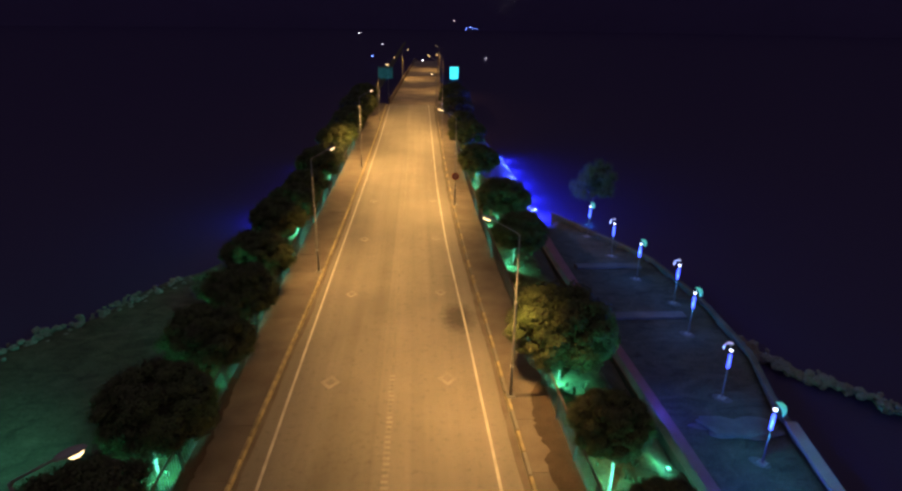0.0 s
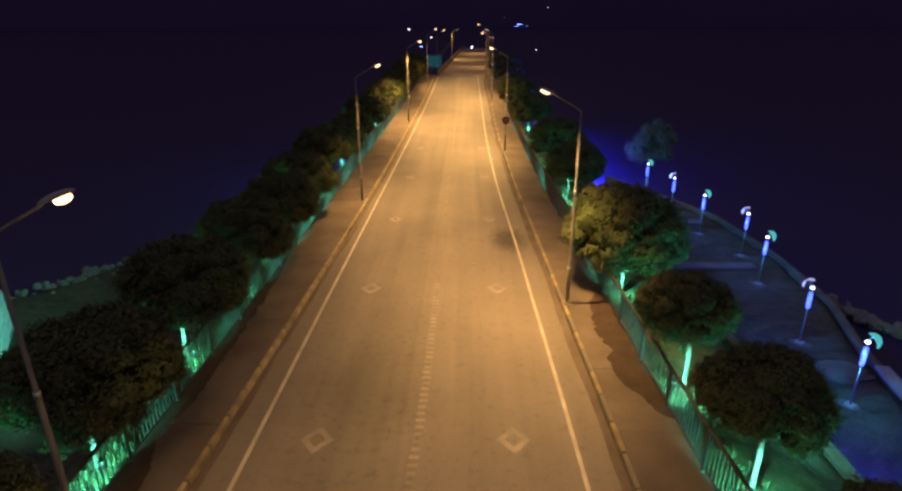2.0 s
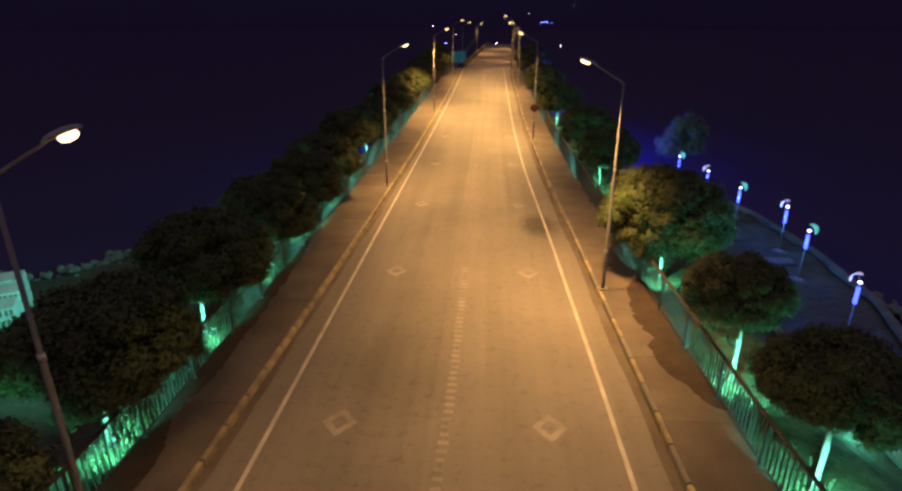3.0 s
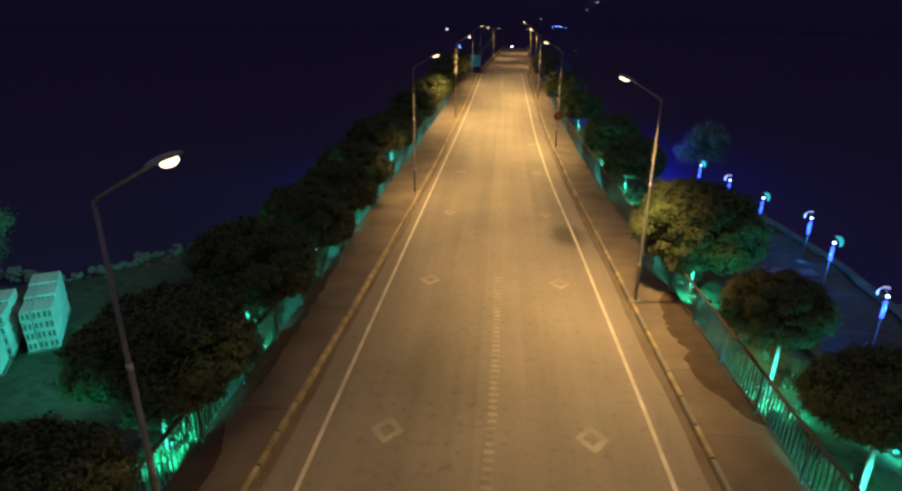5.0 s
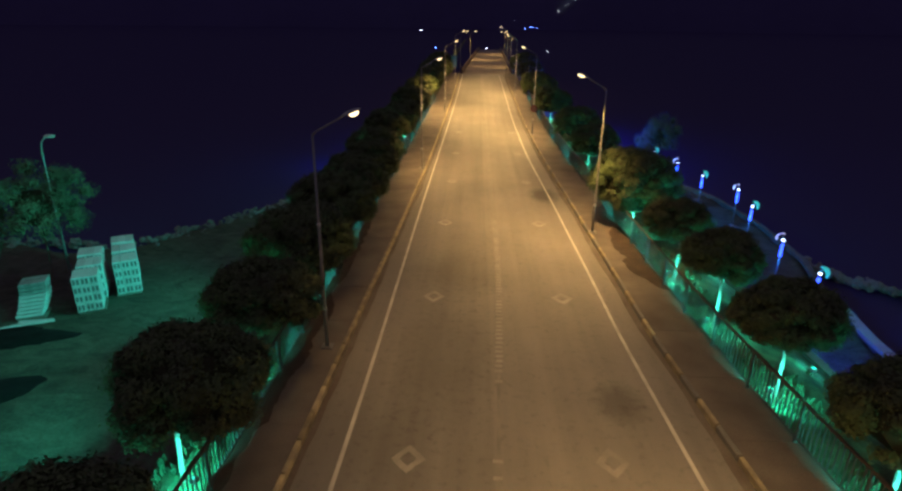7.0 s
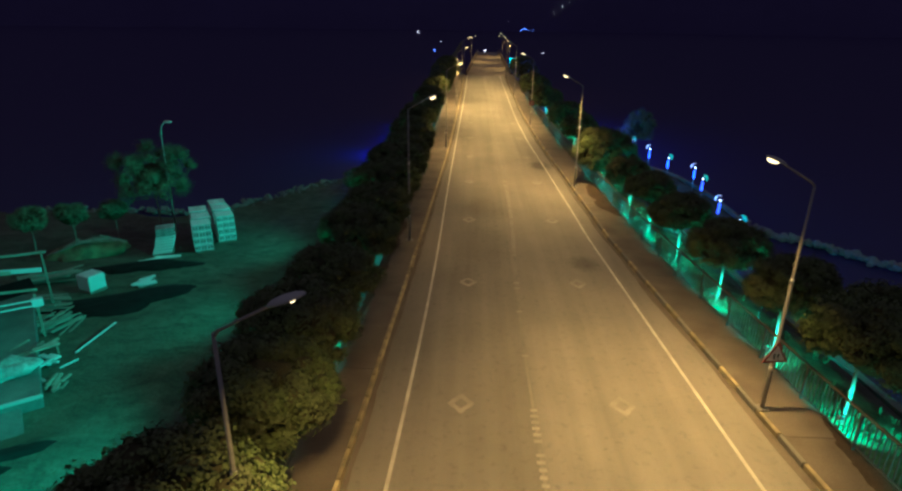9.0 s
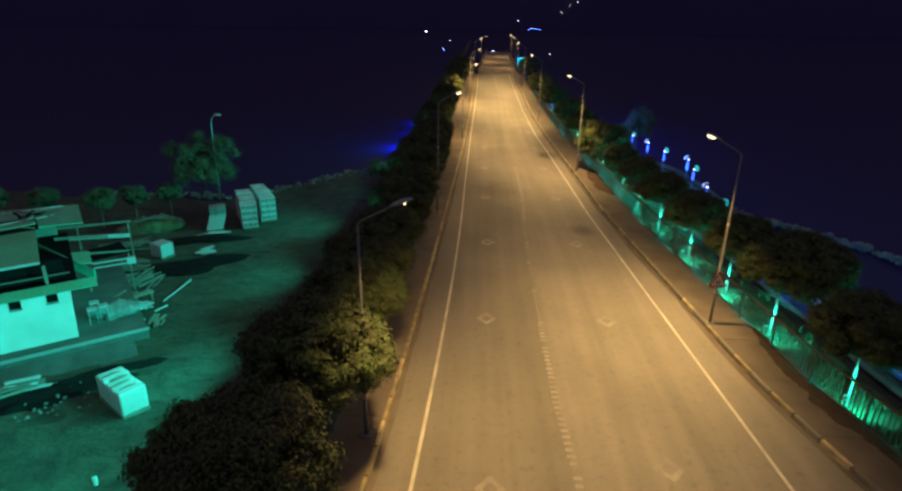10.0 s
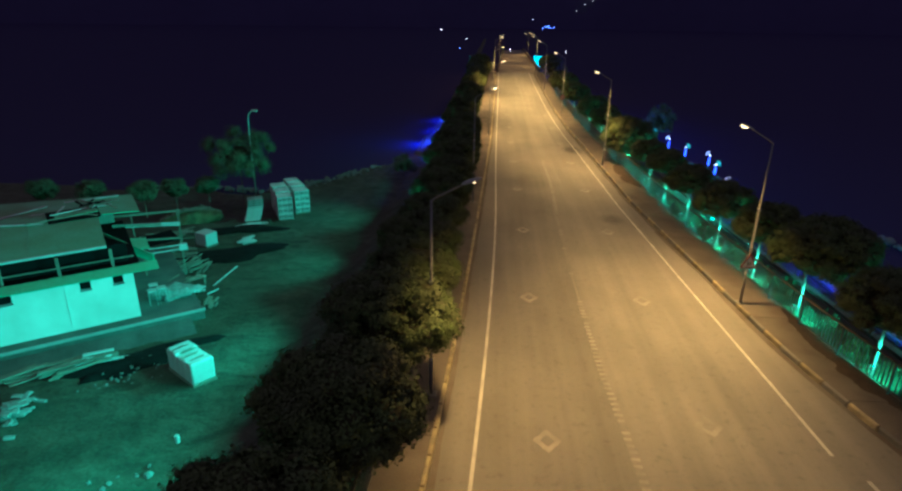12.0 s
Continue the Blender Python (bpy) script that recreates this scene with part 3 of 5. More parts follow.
# ---- trees ----
def crown_mesh(seed, count=22000, flatten=0.74, size=0.026, ragged=0.09, lobes=34, reach=0.62, lobe=(0.20, 0.40), tuft=0.034, leaf_mat=None, core=0.84, heart=0.62):
    """A crown of leafy lobes round cores coloured dark for inner shade: radius about 1, flattened, with a nearly flat
    underside.
    """
    rnd = random.Random(seed)
    verts, faces, mats = [], [], []
    balls = []
    for k in range(lobes):
        z = rnd.uniform(-0.45, 1)
        a = k * 2.39996 + rnd.uniform(-0.35, 0.35)
        q = math.sqrt(1 - z * z)
        r = rnd.uniform(*lobe)
        d = Vector((q * math.cos(a), q * math.sin(a), z)) * (reach + rnd.uniform(-ragged, ragged) + (0.36 - r) * 0.5)
        balls.append((d, r))

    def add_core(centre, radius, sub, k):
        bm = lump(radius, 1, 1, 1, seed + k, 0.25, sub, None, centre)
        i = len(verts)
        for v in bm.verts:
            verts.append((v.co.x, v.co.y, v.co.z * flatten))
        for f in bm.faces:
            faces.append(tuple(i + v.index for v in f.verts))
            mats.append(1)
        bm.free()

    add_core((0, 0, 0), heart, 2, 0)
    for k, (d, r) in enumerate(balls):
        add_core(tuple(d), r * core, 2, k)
    weights = [r * r for d, r in balls]
    made = 0
    for pick in rnd.choices(range(lobes), weights, k=count):
        if made >= count:
            break
        d, r = balls[pick]
        n = Vector((rnd.gauss(0, 1), rnd.gauss(0, 1), rnd.gauss(0, 1))).normalized()
        if n.dot(d.normalized()) < -0.25 or (n.z < -0.5 and rnd.random() < 0.5):
            continue
        tip = d + n * r * (0.84 + 0.34 * rnd.random() ** 1.6)
        if any((tip - e).length < f * 0.8 for e, f in balls if e is not d):
            continue
        # one sprig: a tuft of leaves round a twig end
        for leaf in range(rnd.randint(12, 20)):
            made += 1
            q = Vector((rnd.gauss(0, 1), rnd.gauss(0, 1), rnd.gauss(0, 1)))
            p = tip + q * tuft - n * 0.02
            nrm = (n * 1.1 + q * 0.5 + Vector((rnd.uniform(-1, 1), rnd.uniform(-1, 1), rnd.uniform(-0.5, 1.0))) * 0.8).normalized()
            p.z *= flatten
            sz = size * rnd.uniform(0.5, 1.1)
            t = nrm.orthogonal().normalized()
            t.rotate(Matrix.Rotation(rnd.uniform(0, 6.28), 3, nrm))
            b = nrm.cross(t)
            i = len(verts)
            droop = nrm * (-0.25 * sz)
            verts += [tuple(p - t * sz), tuple(p + b * sz * 0.6 + droop), tuple(p + t * sz + droop * 1.5), tuple(p - b * sz * 0.6 + droop)]
            faces += [(i, i + 1, i + 2), (i, i + 2, i + 3)]
            mats += [0, 0]
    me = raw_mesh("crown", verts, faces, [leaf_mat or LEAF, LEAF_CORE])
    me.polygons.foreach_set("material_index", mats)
    return me


def trunk_mesh(seed, height=1.5, r=0.066):
    rnd = random.Random(seed)
    bm = tube([(0, 0, -0.1), (0.02, 0, 0.12), (0.03, 0.02, height * 0.6), (0, 0.02, height)], [r * 1.35, r, r * 0.85, r * 0.75], 9)
    for k in range(5):
        a = k * 1.26 + rnd.uniform(-0.3, 0.3)
        e = Vector((math.cos(a), math.sin(a), 0))
        tube([(0, 0.02, height - 0.1), Vector((0, 0, height + 0.22)) + e * 0.18, Vector((0, 0, height + 0.7)) + e * 0.5], [r * 0.5, r * 0.36, r * 0.15], 6, bm)
    return mesh_of("trunk", bm, BARK, flat=False)


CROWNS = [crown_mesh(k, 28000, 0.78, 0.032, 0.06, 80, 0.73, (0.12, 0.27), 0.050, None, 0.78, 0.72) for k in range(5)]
TRUNKS = [trunk_mesh(k) for k in range(3)]
TREE_LABEL = "round-crowned roadside tree with dense dark green leaves"


def tree(name, x, y, z, r, k, trunk_h=1.5, label=TREE_LABEL, group="roadside trees", lean=(0, 0), tall=1.0, crown=None):
    t = base(name, pose(x, y, z), label, "tree", group)
    part("trunk", TRUNKS[k % 3], BARK, t, m=Matrix.Diagonal((1, 1, trunk_h / 1.5, 1)))
    part("crown", crown or CROWNS[k % 5], LEAF, t, m=Matrix.Translation((lean[0], lean[1], trunk_h + 0.53 * r * tall)) @ Matrix.Rotation(k * 1.9, 4, "Z") @ Matrix.Diagonal((r, r, r * tall, 1)))
    return t


# y, crown radius, and where it is not the row's usual one, the crown's x and height
LEFT_TREES = [(-23.5, 1.8), (-18.3, 1.7, -7.3, 2.3), (-14.8, 1.7, -6.68, 2.45), (-11.2, 1.7, -6.3, 2.5), (-7.4, 1.5, -6.25, 2.15), (-4.2, 1.55, -6.4, 2.0), (-1.2, 1.45, -6.2, 2.0), (2.6, 1.45, -6.1, 2.1),
              (6.3, 1.4, -6.0, 2.03), (10.2, 1.65, -6.1, 2.08), (14.3, 1.6, -6.1, 2.1), (18.4, 1.5, -6.1, 1.9), (22.2, 1.45, -6.05, 1.9), (26.4, 1.6), (30.6, 1.45), (34.7, 1.5), (38.6, 1.4), (43.0, 1.55), (47.2, 1.4), (51.8, 1.55),
              (55.5, 1.5), (60.0, 1.6), (64.5, 1.55), (69.0, 1.9), (74.0, 2.0), (79.0, 1.75)]
RIGHT_TREES = [(-16.5, 1.9), (-12.4, 1.8), (-8.4, 1.4, 7.9, 2.15), (-4.5, 1.7, 8.0, 2.25), (-1.2, 1.3, 7.5, 2.1), (2.4, 1.35, 7.05, 2.0), (6.2, 1.25, 6.65, 2.0), (9.7, 1.15, 6.4, 2.1), (13.2, 1.12, 6.2, 2.08),
               (18.8, 1.95, 6.2, 1.9), (29.6, 1.45, 6.45, 1.7), (36.0, 1.7, 6.4, 1.75), (45.0, 1.6), (55.5, 1.7), (62.0, 1.5), (69.0, 1.7), (75.5, 1.9), (81.0, 1.7)]


def uplight(x, y, z, power, colour=GREEN, lens=None, name="tree_uplight", label="small green floodlight on a stake below a tree", side=0):
    u = base(name, pose(x, y, z), label, "floodlight", "tree floodlights")
    up = 0.62 if side else 0.03
    if side:
        part("stake", tube([(0, 0, -0.1), (0, 0, up)], [0.015, 0.012], 6), HOUSING, u)
    body = part("body", box(0.16, 0.12, 0.10, Matrix.Translation((0, 0, up)), 0.015), HOUSING, u)
    part("lens", box(0.09, 0.08, 0.012, Matrix.Translation((side * 0.03, 0, up + 0.1))), lens or GREEN_LENS, body, "glowing lens")
    if side:
        lamp("SPOT", "uplight_beam", look((x + 0.12 * side, y, z + 0.74), (x + 0.8 * side, y + 0.75, z + 0.40)), power, colour, 0.03, 146)
    else:
        lamp("POINT", "uplight_glow", Matrix.Translation((x, y, z + 0.42)), power, colour, 0.03)


def tree_row(rows, side, beam):
    """Trees on the verge behind a railing, each with a green floodlight at its foot."""
    for i, (y, r, *crown_at) in enumerate(rows):
        off = off_right(y) if side > 0 else off_left(y)
        x = side * (6.5 + off)
        z = ground_z(x, y)
        cx, cz = crown_at or (side * (6.45 + off + (0.12 if y > 16 else 0.0)), road_z(y) + 1.85 + 0.22 * math.sin(y * 2.1))
        x += 0.5 * (cx - x) if y > 20 else 0.0
        tall = 1.05 if side > 0 and 18 < y < 20 else 1.0 if y > 16 else 0.92
        tree("roadside_tree", x, y, z, r, i + (2 if side > 0 else 0), max(0.7, cz - z - 0.53 * r * tall), lean=(cx - x, 0), tall=tall)
        if -20 < y < 60:
            fence = (fr(y) if side > 0 else fl(y)) + side * 0.30
            uplight(fence, y - 0.62, ground_z(fence, y - 0.62), beam if side > 0 or y > -6 else 18, side=side)


tree_row(LEFT_TREES, -1, 340)
tree_row(RIGHT_TREES, 1, 340)


def verge_tufts(name, side, seed):
    """Uneven tufts of long grass and low weeds on the verge behind a railing."""
    rnd = random.Random(seed)
    verts, faces = [], []
    while len(faces) < 9000:
        y = rnd.uniform(-24, 50)
        d = rnd.uniform(0.15, 1.6) if rnd.random() < 0.7 else rnd.uniform(0.15, 2.6 if side > 0 else 1.7)
        if noise.noise((y * 0.75, d * 0.9, seed)) < 0.08:
            continue
        x = side * (5.75 + d + (off_right(y) if side > 0 else off_left(y)))
        z = ground_z(x, y) + 0.04
        tall = rnd.uniform(0.12, 0.40)
        for k in range(7):
            a, lean, w = rnd.uniform(0, 6.28), rnd.uniform(0.2, 0.7) * tall, rnd.uniform(0.012, 0.03)
            ca, sa = math.cos(a), math.sin(a)
            bx, by = x + rnd.gauss(0, 0.06), y + rnd.gauss(0, 0.06)
            h = tall * rnd.uniform(0.6, 1.0)
            n = len(verts)
            verts += [(bx - sa * w, by + ca * w, z), (bx + sa * w, by - ca * w, z), (bx + sa * w + ca * lean * 0.4, by - ca * w + sa * lean * 0.4, z + h * 0.7), (bx - sa * w + ca * lean * 0.4, by + ca * w + sa * lean * 0.4, z + h * 0.7), (bx + ca * lean, by + sa * lean, z + h)]
            faces += [(n, n + 1, n + 2, n + 3), (n + 3, n + 2, n + 4)]
    tagged(new(name, raw_mesh(name, verts, faces, VERGE, flat=True)), "uneven tufts of long grass and weeds along the verge", "grass", kind="stuff")


verge_tufts("grass_tufts", 1, 3)
verge_tufts("grass_tufts", -1, 8)
for y in (8.4, 12.2, 14.6):
    uplight(8.9 + off_right(y), y, ground_z(8.9 + off_right(y), y), 45, name="bank_uplight", label="small green floodlight low on the planted bank")

# ---- lakeside promenade ----
def blue_lamp(leaf, colour):
    b = base("promenade_lamp", Matrix(), "slim promenade lamp with glowing blue tube and %s leaf shade" % colour, "garden lamp", "promenade lamps")
    part("base_plate", box(0.34, 0.34, 0.10, None, 0.02), CONCRETE, b)
    part("pad", lump(0.5, 1.1, 0.8, 0.10, 5, 0.4, 2), WET_CONCRETE, b, "rough concrete pad")
    part("pole", tube([(0, 0, 0.1), (0, 0, 2.0)], [0.04, 0.036], 8), POLE, b, flat=False)
    part("blue_tube", tube([(0, 0, 1.80), (0, 0, 2.52)], [0.08, 0.08], 12), BLUE_TUBE, b, "glowing blue tube", flat=False)
    part("neck", tube([(0, 0, 2.55), (0, 0, 2.85), (0.12, 0, 3.0)], [0.03, 0.03, 0.025], 8), STEEL, b, flat=False)
    bm = bmesh.new()
    bmesh.ops.create_uvsphere(bm, u_segments=10, v_segments=6, radius=0.075, matrix=Matrix.Translation((0, 0, 2.76)) @ Matrix.Diagonal((1.2, 1.2, 0.7, 1)))
    part("led", bm, WHITE_LED, b, "glowing white lamp", flat=False)
    bm = bmesh.new()
    rows = []
    for i in range(11):
        a = radians(-22 + 13.5 * i)
        w = 0.17 * math.sin(math.pi * (i + 0.6) / 11.2) ** 0.7
        px, pz = 0.08 + 0.31 * math.sin(a), 2.80 + 0.34 * math.cos(a)
        rows.append([bm.verts.new((px - dr * math.sin(a), sgn * w, pz - dr * math.cos(a))) for sgn, dr in ((-1, 0), (1, 0), (1, 0.035), (-1, 0.035))])
    for ra, rb in zip(rows, rows[1:]):
        for k in range(4):
            bm.faces.new((ra[k], rb[k], rb[(k + 1) % 4], ra[(k + 1) % 4]))
    bm.faces.new(rows[0])
    bm.faces.new(rows[-1][::-1])
    part("leaf_shade", bm, leaf, b, "curved leaf-shaped glowing shade")
    return b


BLUE_LAMPS = [(15.6, 19.7, -60), (16.1, 24.3, 130), (17.2, 30.7, -60), (18.0, 34.8, 130), (16.9, 38.8, -60), (16.4, 43.3, 130), (15.8, 48.0, -60)]
LAMP_KINDS = [blue_lamp(LEAF_TEAL, "teal"), blue_lamp(LEAF_WHITE, "white")]
for i, (x, y, turn) in enumerate(BLUE_LAMPS):
    m = pose(x, y, ground_z(x, y) - 0.02, 0, 0, turn)
    if i < 2:
        LAMP_KINDS[i].matrix_basis = m
    else:
        copy_thing(LAMP_KINDS[i % 2], m)
    lamp("POINT", "promenade_glow", pose(x - 0.22, y - 0.22, ground_z(x, y) + 2.15), 180 if i == 0 else 95, (0.03, 0.42, 0.85) if i == 0 else (0.03, 0.24, 1.0), 0.0)


def ribbon_wall(name, pts, w, z0, z1, material, label, category):
    """A wall along a line of plan points."""
    bm = bmesh.new()
    rows = []
    ps = [Vector((x, y, 0)) for x, y in pts]
    for i, p in enumerate(ps):
        d = (ps[min(i + 1, len(ps) - 1)] - ps[max(i - 1, 0)]).normalized()
        nn = Vector((-d.y, d.x, 0)) * w / 2
        rows.append([bm.verts.new(p + nn + Vector((0, 0, z))) for z in (z0, z1)] + [bm.verts.new(p - nn + Vector((0, 0, z))) for z in (z1, z0)])
    for ra, rb in zip(rows, rows[1:]):
        for k in range(4):
            bm.faces.new((ra[k], rb[k], rb[(k + 1) % 4], ra[(k + 1) % 4]))
    bm.faces.new(rows[0][::-1])
    bm.faces.new(rows[-1])
    bmesh.ops.recalc_face_normals(bm, faces=bm.faces)
    ob = new(name, mesh_of(name, bm, material))
    return tagged(ob, label, category, kind="structure")


lake_line = [(lake_x(y) , y) for y in range(-40, 55, 2)]
ribbon_wall("lake_wall", lake_line, 0.30, -8.0, -4.98, WET_CONCRETE, "dark concrete lakeside wall edging the promenade", "wall")
coping_line = [(lake_x(y) + 0.05, y) for y in range(-40, 24, 2)]
ribbon_wall("wall_coping", coping_line, 0.52, -5.06, -4.90, CONCRETE, "pale concrete coping along the lakeside wall", "coping")
bank_line = [(9.86 + off_right(y), y) for y in range(-28, 47, 2)]
ribbon_wall("retaining_wall", bank_line, 0.3, -5.6, -1.2, WET_CONCRETE, "concrete retaining wall below the planted bank", "wall")


def flat_strip(name, left, right, y0, y1, z, material, label, category):
    ys = [y0 + i for i in range(int(y1 - y0) + 1)]
    verts = []
    for y in ys:
        verts += [(left(y), y, z), (right(y), y, z), (right(y), y, z - 0.25), (left(y), y, z - 0.25)]
    faces = []
    for i in range(len(ys) - 1):
        a = i * 4
        for k in range(4):
            faces.append((a + k, a + 4 + k, a + 4 + (k + 1) % 4, a + (k + 1) % 4))
    ob = new(name, raw_mesh(name, verts, faces, material))
    return tagged(ob, label, category, kind="structure")


flat_strip("path", lambda y: 10.35 + off_right(y), lambda y: 13.2 + off_right(y), -28, 50, -5.06, PATH_BRICK, "reddish paved lakeside footpath in dim purple light", "path")
for x, y, ln, w in ((15.5, 33.0, 5.0, 0.8), (15.5, 41.1, 5.0, 0.8)):
    bm = box(ln, w, 0.16, Matrix.Translation((x, y, -5.2)), 0.02)
    tagged(new("cross_path", mesh_of("cross_path", bm, WET_CONCRETE)), "narrow concrete cross path over the lawn", "path", kind="structure")


bm = lump(1.0, 1.75, 0.75, 0.10, 41, 0.7, 4)
bmesh.ops.transform(bm, matrix=pose(15.6, 21.9, -5.12, 0, 0, -6), verts=bm.verts)
tagged(new("cross_path", mesh_of("cross_path", bm, WET_CONCRETE, flat=False)), "rough broken concrete patch on the lawn", "path", kind="structure")


def stone_row(name, pts, n, spread, z, size, label, seed):
    rnd = random.Random(seed)
    ob = base(name, Matrix(), label, "stones", kind="structure")
    meshes = [mesh_of("stone", lump(1, 1, 0.8, 0.6, seed + k, 0.55, 1), STONE) for k in range(5)]
    segs = list(zip(pts, pts[1:]))
    for k in range(n):
        (xa, ya), (xb, yb) = segs[rnd.randrange(len(segs))]
        u = rnd.random()
        s = size * rnd.uniform(0.5, 1.3)
        o = new("stone", meshes[k % 5])
        o.parent = ob
        o.matrix_basis = pose(xa + (xb - xa) * u + rnd.gauss(0, spread), ya + (yb - ya) * u + rnd.gauss(0, spread), z + rnd.uniform(-0.15, 0.2), rnd.uniform(0, 40), rnd.uniform(0, 40), rnd.uniform(0, 360)) @ Matrix.Diagonal((s, s, s, 1))


stone_row("jetty_stones", [(20.2, 33.0), (21.0, 31.4), (22.4, 28.2), (25.1, 25.6), (28.0, 21.5), (30.5, 14)], 290, 0.26, -6.32, 0.30, "low jetty of rough stones in the lake", 5)
stone_row("shore_stones", [(-40, 30.0), (-32, 30.6), (-24, 30.6), (-20, 36.5), (-16.5, 42)], 260, 0.4, -6.32, 0.25, "row of rough pale stones along the lake shore", 6)

# ---- left yard ----
def yard_flood(x, y, way, power, up, cone=88, low=0.05):
    """A floodlight on a short post by the railing, with its beam cut off below."""
    z = ground_z(x, y)
    f = base("yard_floodlight", pose(x, y, z), "small green floodlight on a short post facing the yard", "floodlight", "yard floodlights")
    part("post", tube([(0, 0, -0.1), (0, 0, up)], [0.025, 0.022], 8), FENCE_BAR, f)
    part("body", box(0.12, 0.26, 0.18, Matrix.Translation((0, 0, up)), 0.02), FENCE_BAR, f)
    s = -1 if way < 0 else 1
    lamp("SPOT", "yard_flood_beam", look((x + 0.1 * s, y, z + up + 0.09), (x + way, y, z + up + 0.09 - low)), power, GREEN, 0.1, cone)


for y, p, up, low in ((-16.6, 4400, 1.7, 0.8), (-12.6, 3000, 1.7, 0.8), (-7.3, 1700, 1.7, 0.8), (-3.1, 4200, 1.7, 0.6), (8.3, 3500, 1.7, 0.6), (20.4, 3400, 1.7, 0.5)):
    yard_flood(-8.4 - off_left(y), y, -10, p, up, 116 if y < -5 else 100, low)
yard_flood(6.9 + off_right(0.4), 0.4, 10, 1500, 1.2)


def block_stack(x, y, turn, units, seed):
    """Hollow blocks stacked four high and three wide, several units deep. Its front faces -y."""
    rnd = random.Random(seed)
    st = base("block_stack", pose(x, y, ground_z(x, y) - 0.02, 0, 0, turn), "tall stack of pale hollow concrete blocks on pallets", "block stack", "block stacks")
    w, d, h = 0.39, 1.22, 0.46
    bm = box(w - 0.012, d, h - 0.012, None, 0.012)
    # hollows are not cut: thin panels on both ends take the shade colour
    for k in (-1, 1):
        for face in (-1, 1):
            box(0.115, 0.012, 0.27, Matrix.Translation((k * 0.085, face * (d / 2 + 0.001), 0.09)), 0, bm)
    me = mesh_of("block", bm, [BLOCK, BLOCK_DARK])
    for p in me.polygons:
        c = p.center
        if abs(c.y) > d / 2 - 0.01 and 0.08 < c.z < 0.37 and abs(abs(c.x) - 0.085) < 0.06 and p.area < 0.1:
            p.material_index = 1
    for u in range(units):
        part("pallet", box(1.2, 1.2, 0.13, Matrix.Translation((0, 0.62 + u * 1.46, 0)), 0.01), TIMBER, st)
        jx, top = rnd.uniform(-0.08, 0.08), 0.10 * u + rnd.uniform(-0.03, 0.03)
        for r in range(4):
            for c in range(3):
                part("block", me, BLOCK, st, m=pose((c - 1) * w + jx + rnd.uniform(-0.012, 0.012), 0.62 + u * 1.46 + rnd.uniform(-0.02, 0.02), 0.132 + r * (h + top * 0.28), 0, 0, rnd.uniform(-0.8, 0.8)))
    return st


block_stack(-19.85, 19.2, 28, 3, 1)
block_stack(-19.35, 21.6, 30, 3, 2)


def leaning_stack(x, y, turn):
    st = base("board_stack", pose(x, y, ground_z(x, y), 0, 0, turn), "leaning stack of pale boards beside the block stacks", "board stack")
    rnd = random.Random(4)
    for k in range(9):
        part("board", box(1.15, 1.0, 0.14, None, 0.01), TARP if k > 5 else BLOCK, st, m=pose(-0.30 + 0.045 * k * (1 - k / 14) * 2, 0.03 * k, 0.18 + 0.185 * k, 0, -3, rnd.uniform(-4, 4)))
    part("pallet", box(1.2, 1.1, 0.18, Matrix.Translation((-0.25, 0, 0)), 0.01), TIMBER, st)
    for k, (bx, by, a) in enumerate(((-0.5, -1.0, 10), (0.1, -1.15, 6), (0.0, -0.8, -8), (-0.9, -1.2, 16))):
        part("plank", box(1.5, 0.16, 0.09, None, 0.01), BLOCK, st, m=pose(bx, by, 0.02 + 0.06 * (k % 2), 0, 0, a))


leaning_stack(-22.1, 18.6, 22)


def wrapped_pile(x, y, turn, w, d, h, n, label, name="wrapped_pile"):
    """A wrapped pallet load made of n slabs side by side, long axis along y."""
    st = base(name, pose(x, y, ground_z(x, y), 0, 0, turn), label, "pallet load")
    part("pallet", box(w, d, 0.12, None, 0.01), TIMBER, st)
    for k in range(n):
        hh = h * (1 - 0.03 * ((k * 7) % 3))
        bm = box(w - 0.03, d / n - 0.05, hh - 0.12, Matrix.Translation((0, -d / 2 + d / n * (k + 0.5), 0.12)), 0.05)
        bmesh.ops.bevel(bm, geom=[e for e in bm.edges], offset=0.015, segments=1, affect="EDGES")
        part("slab", bm, WRAP, st)
    for k in range(n - 1):
        part("fold", lump(0.12, 2.6, 0.5, 0.5, k, 0.5, 2, None, (0.05 * (-1) ** k, -d / 2 + d / n * (k + 1), h - 0.04)), TIMBER, st, "dark crumpled fold between slabs")
    return st


wrapped_pile(-15.08, -5.75, 53, 0.95, 2.0, 1.02, 5, "white wrapped pallet load with bulging top in the yard")
wrapped_pile(-22.75, 11.5, 66, 1.0, 1.1, 1.0, 1, "white cube-shaped wrapped load among the timber", "white_cube_load")


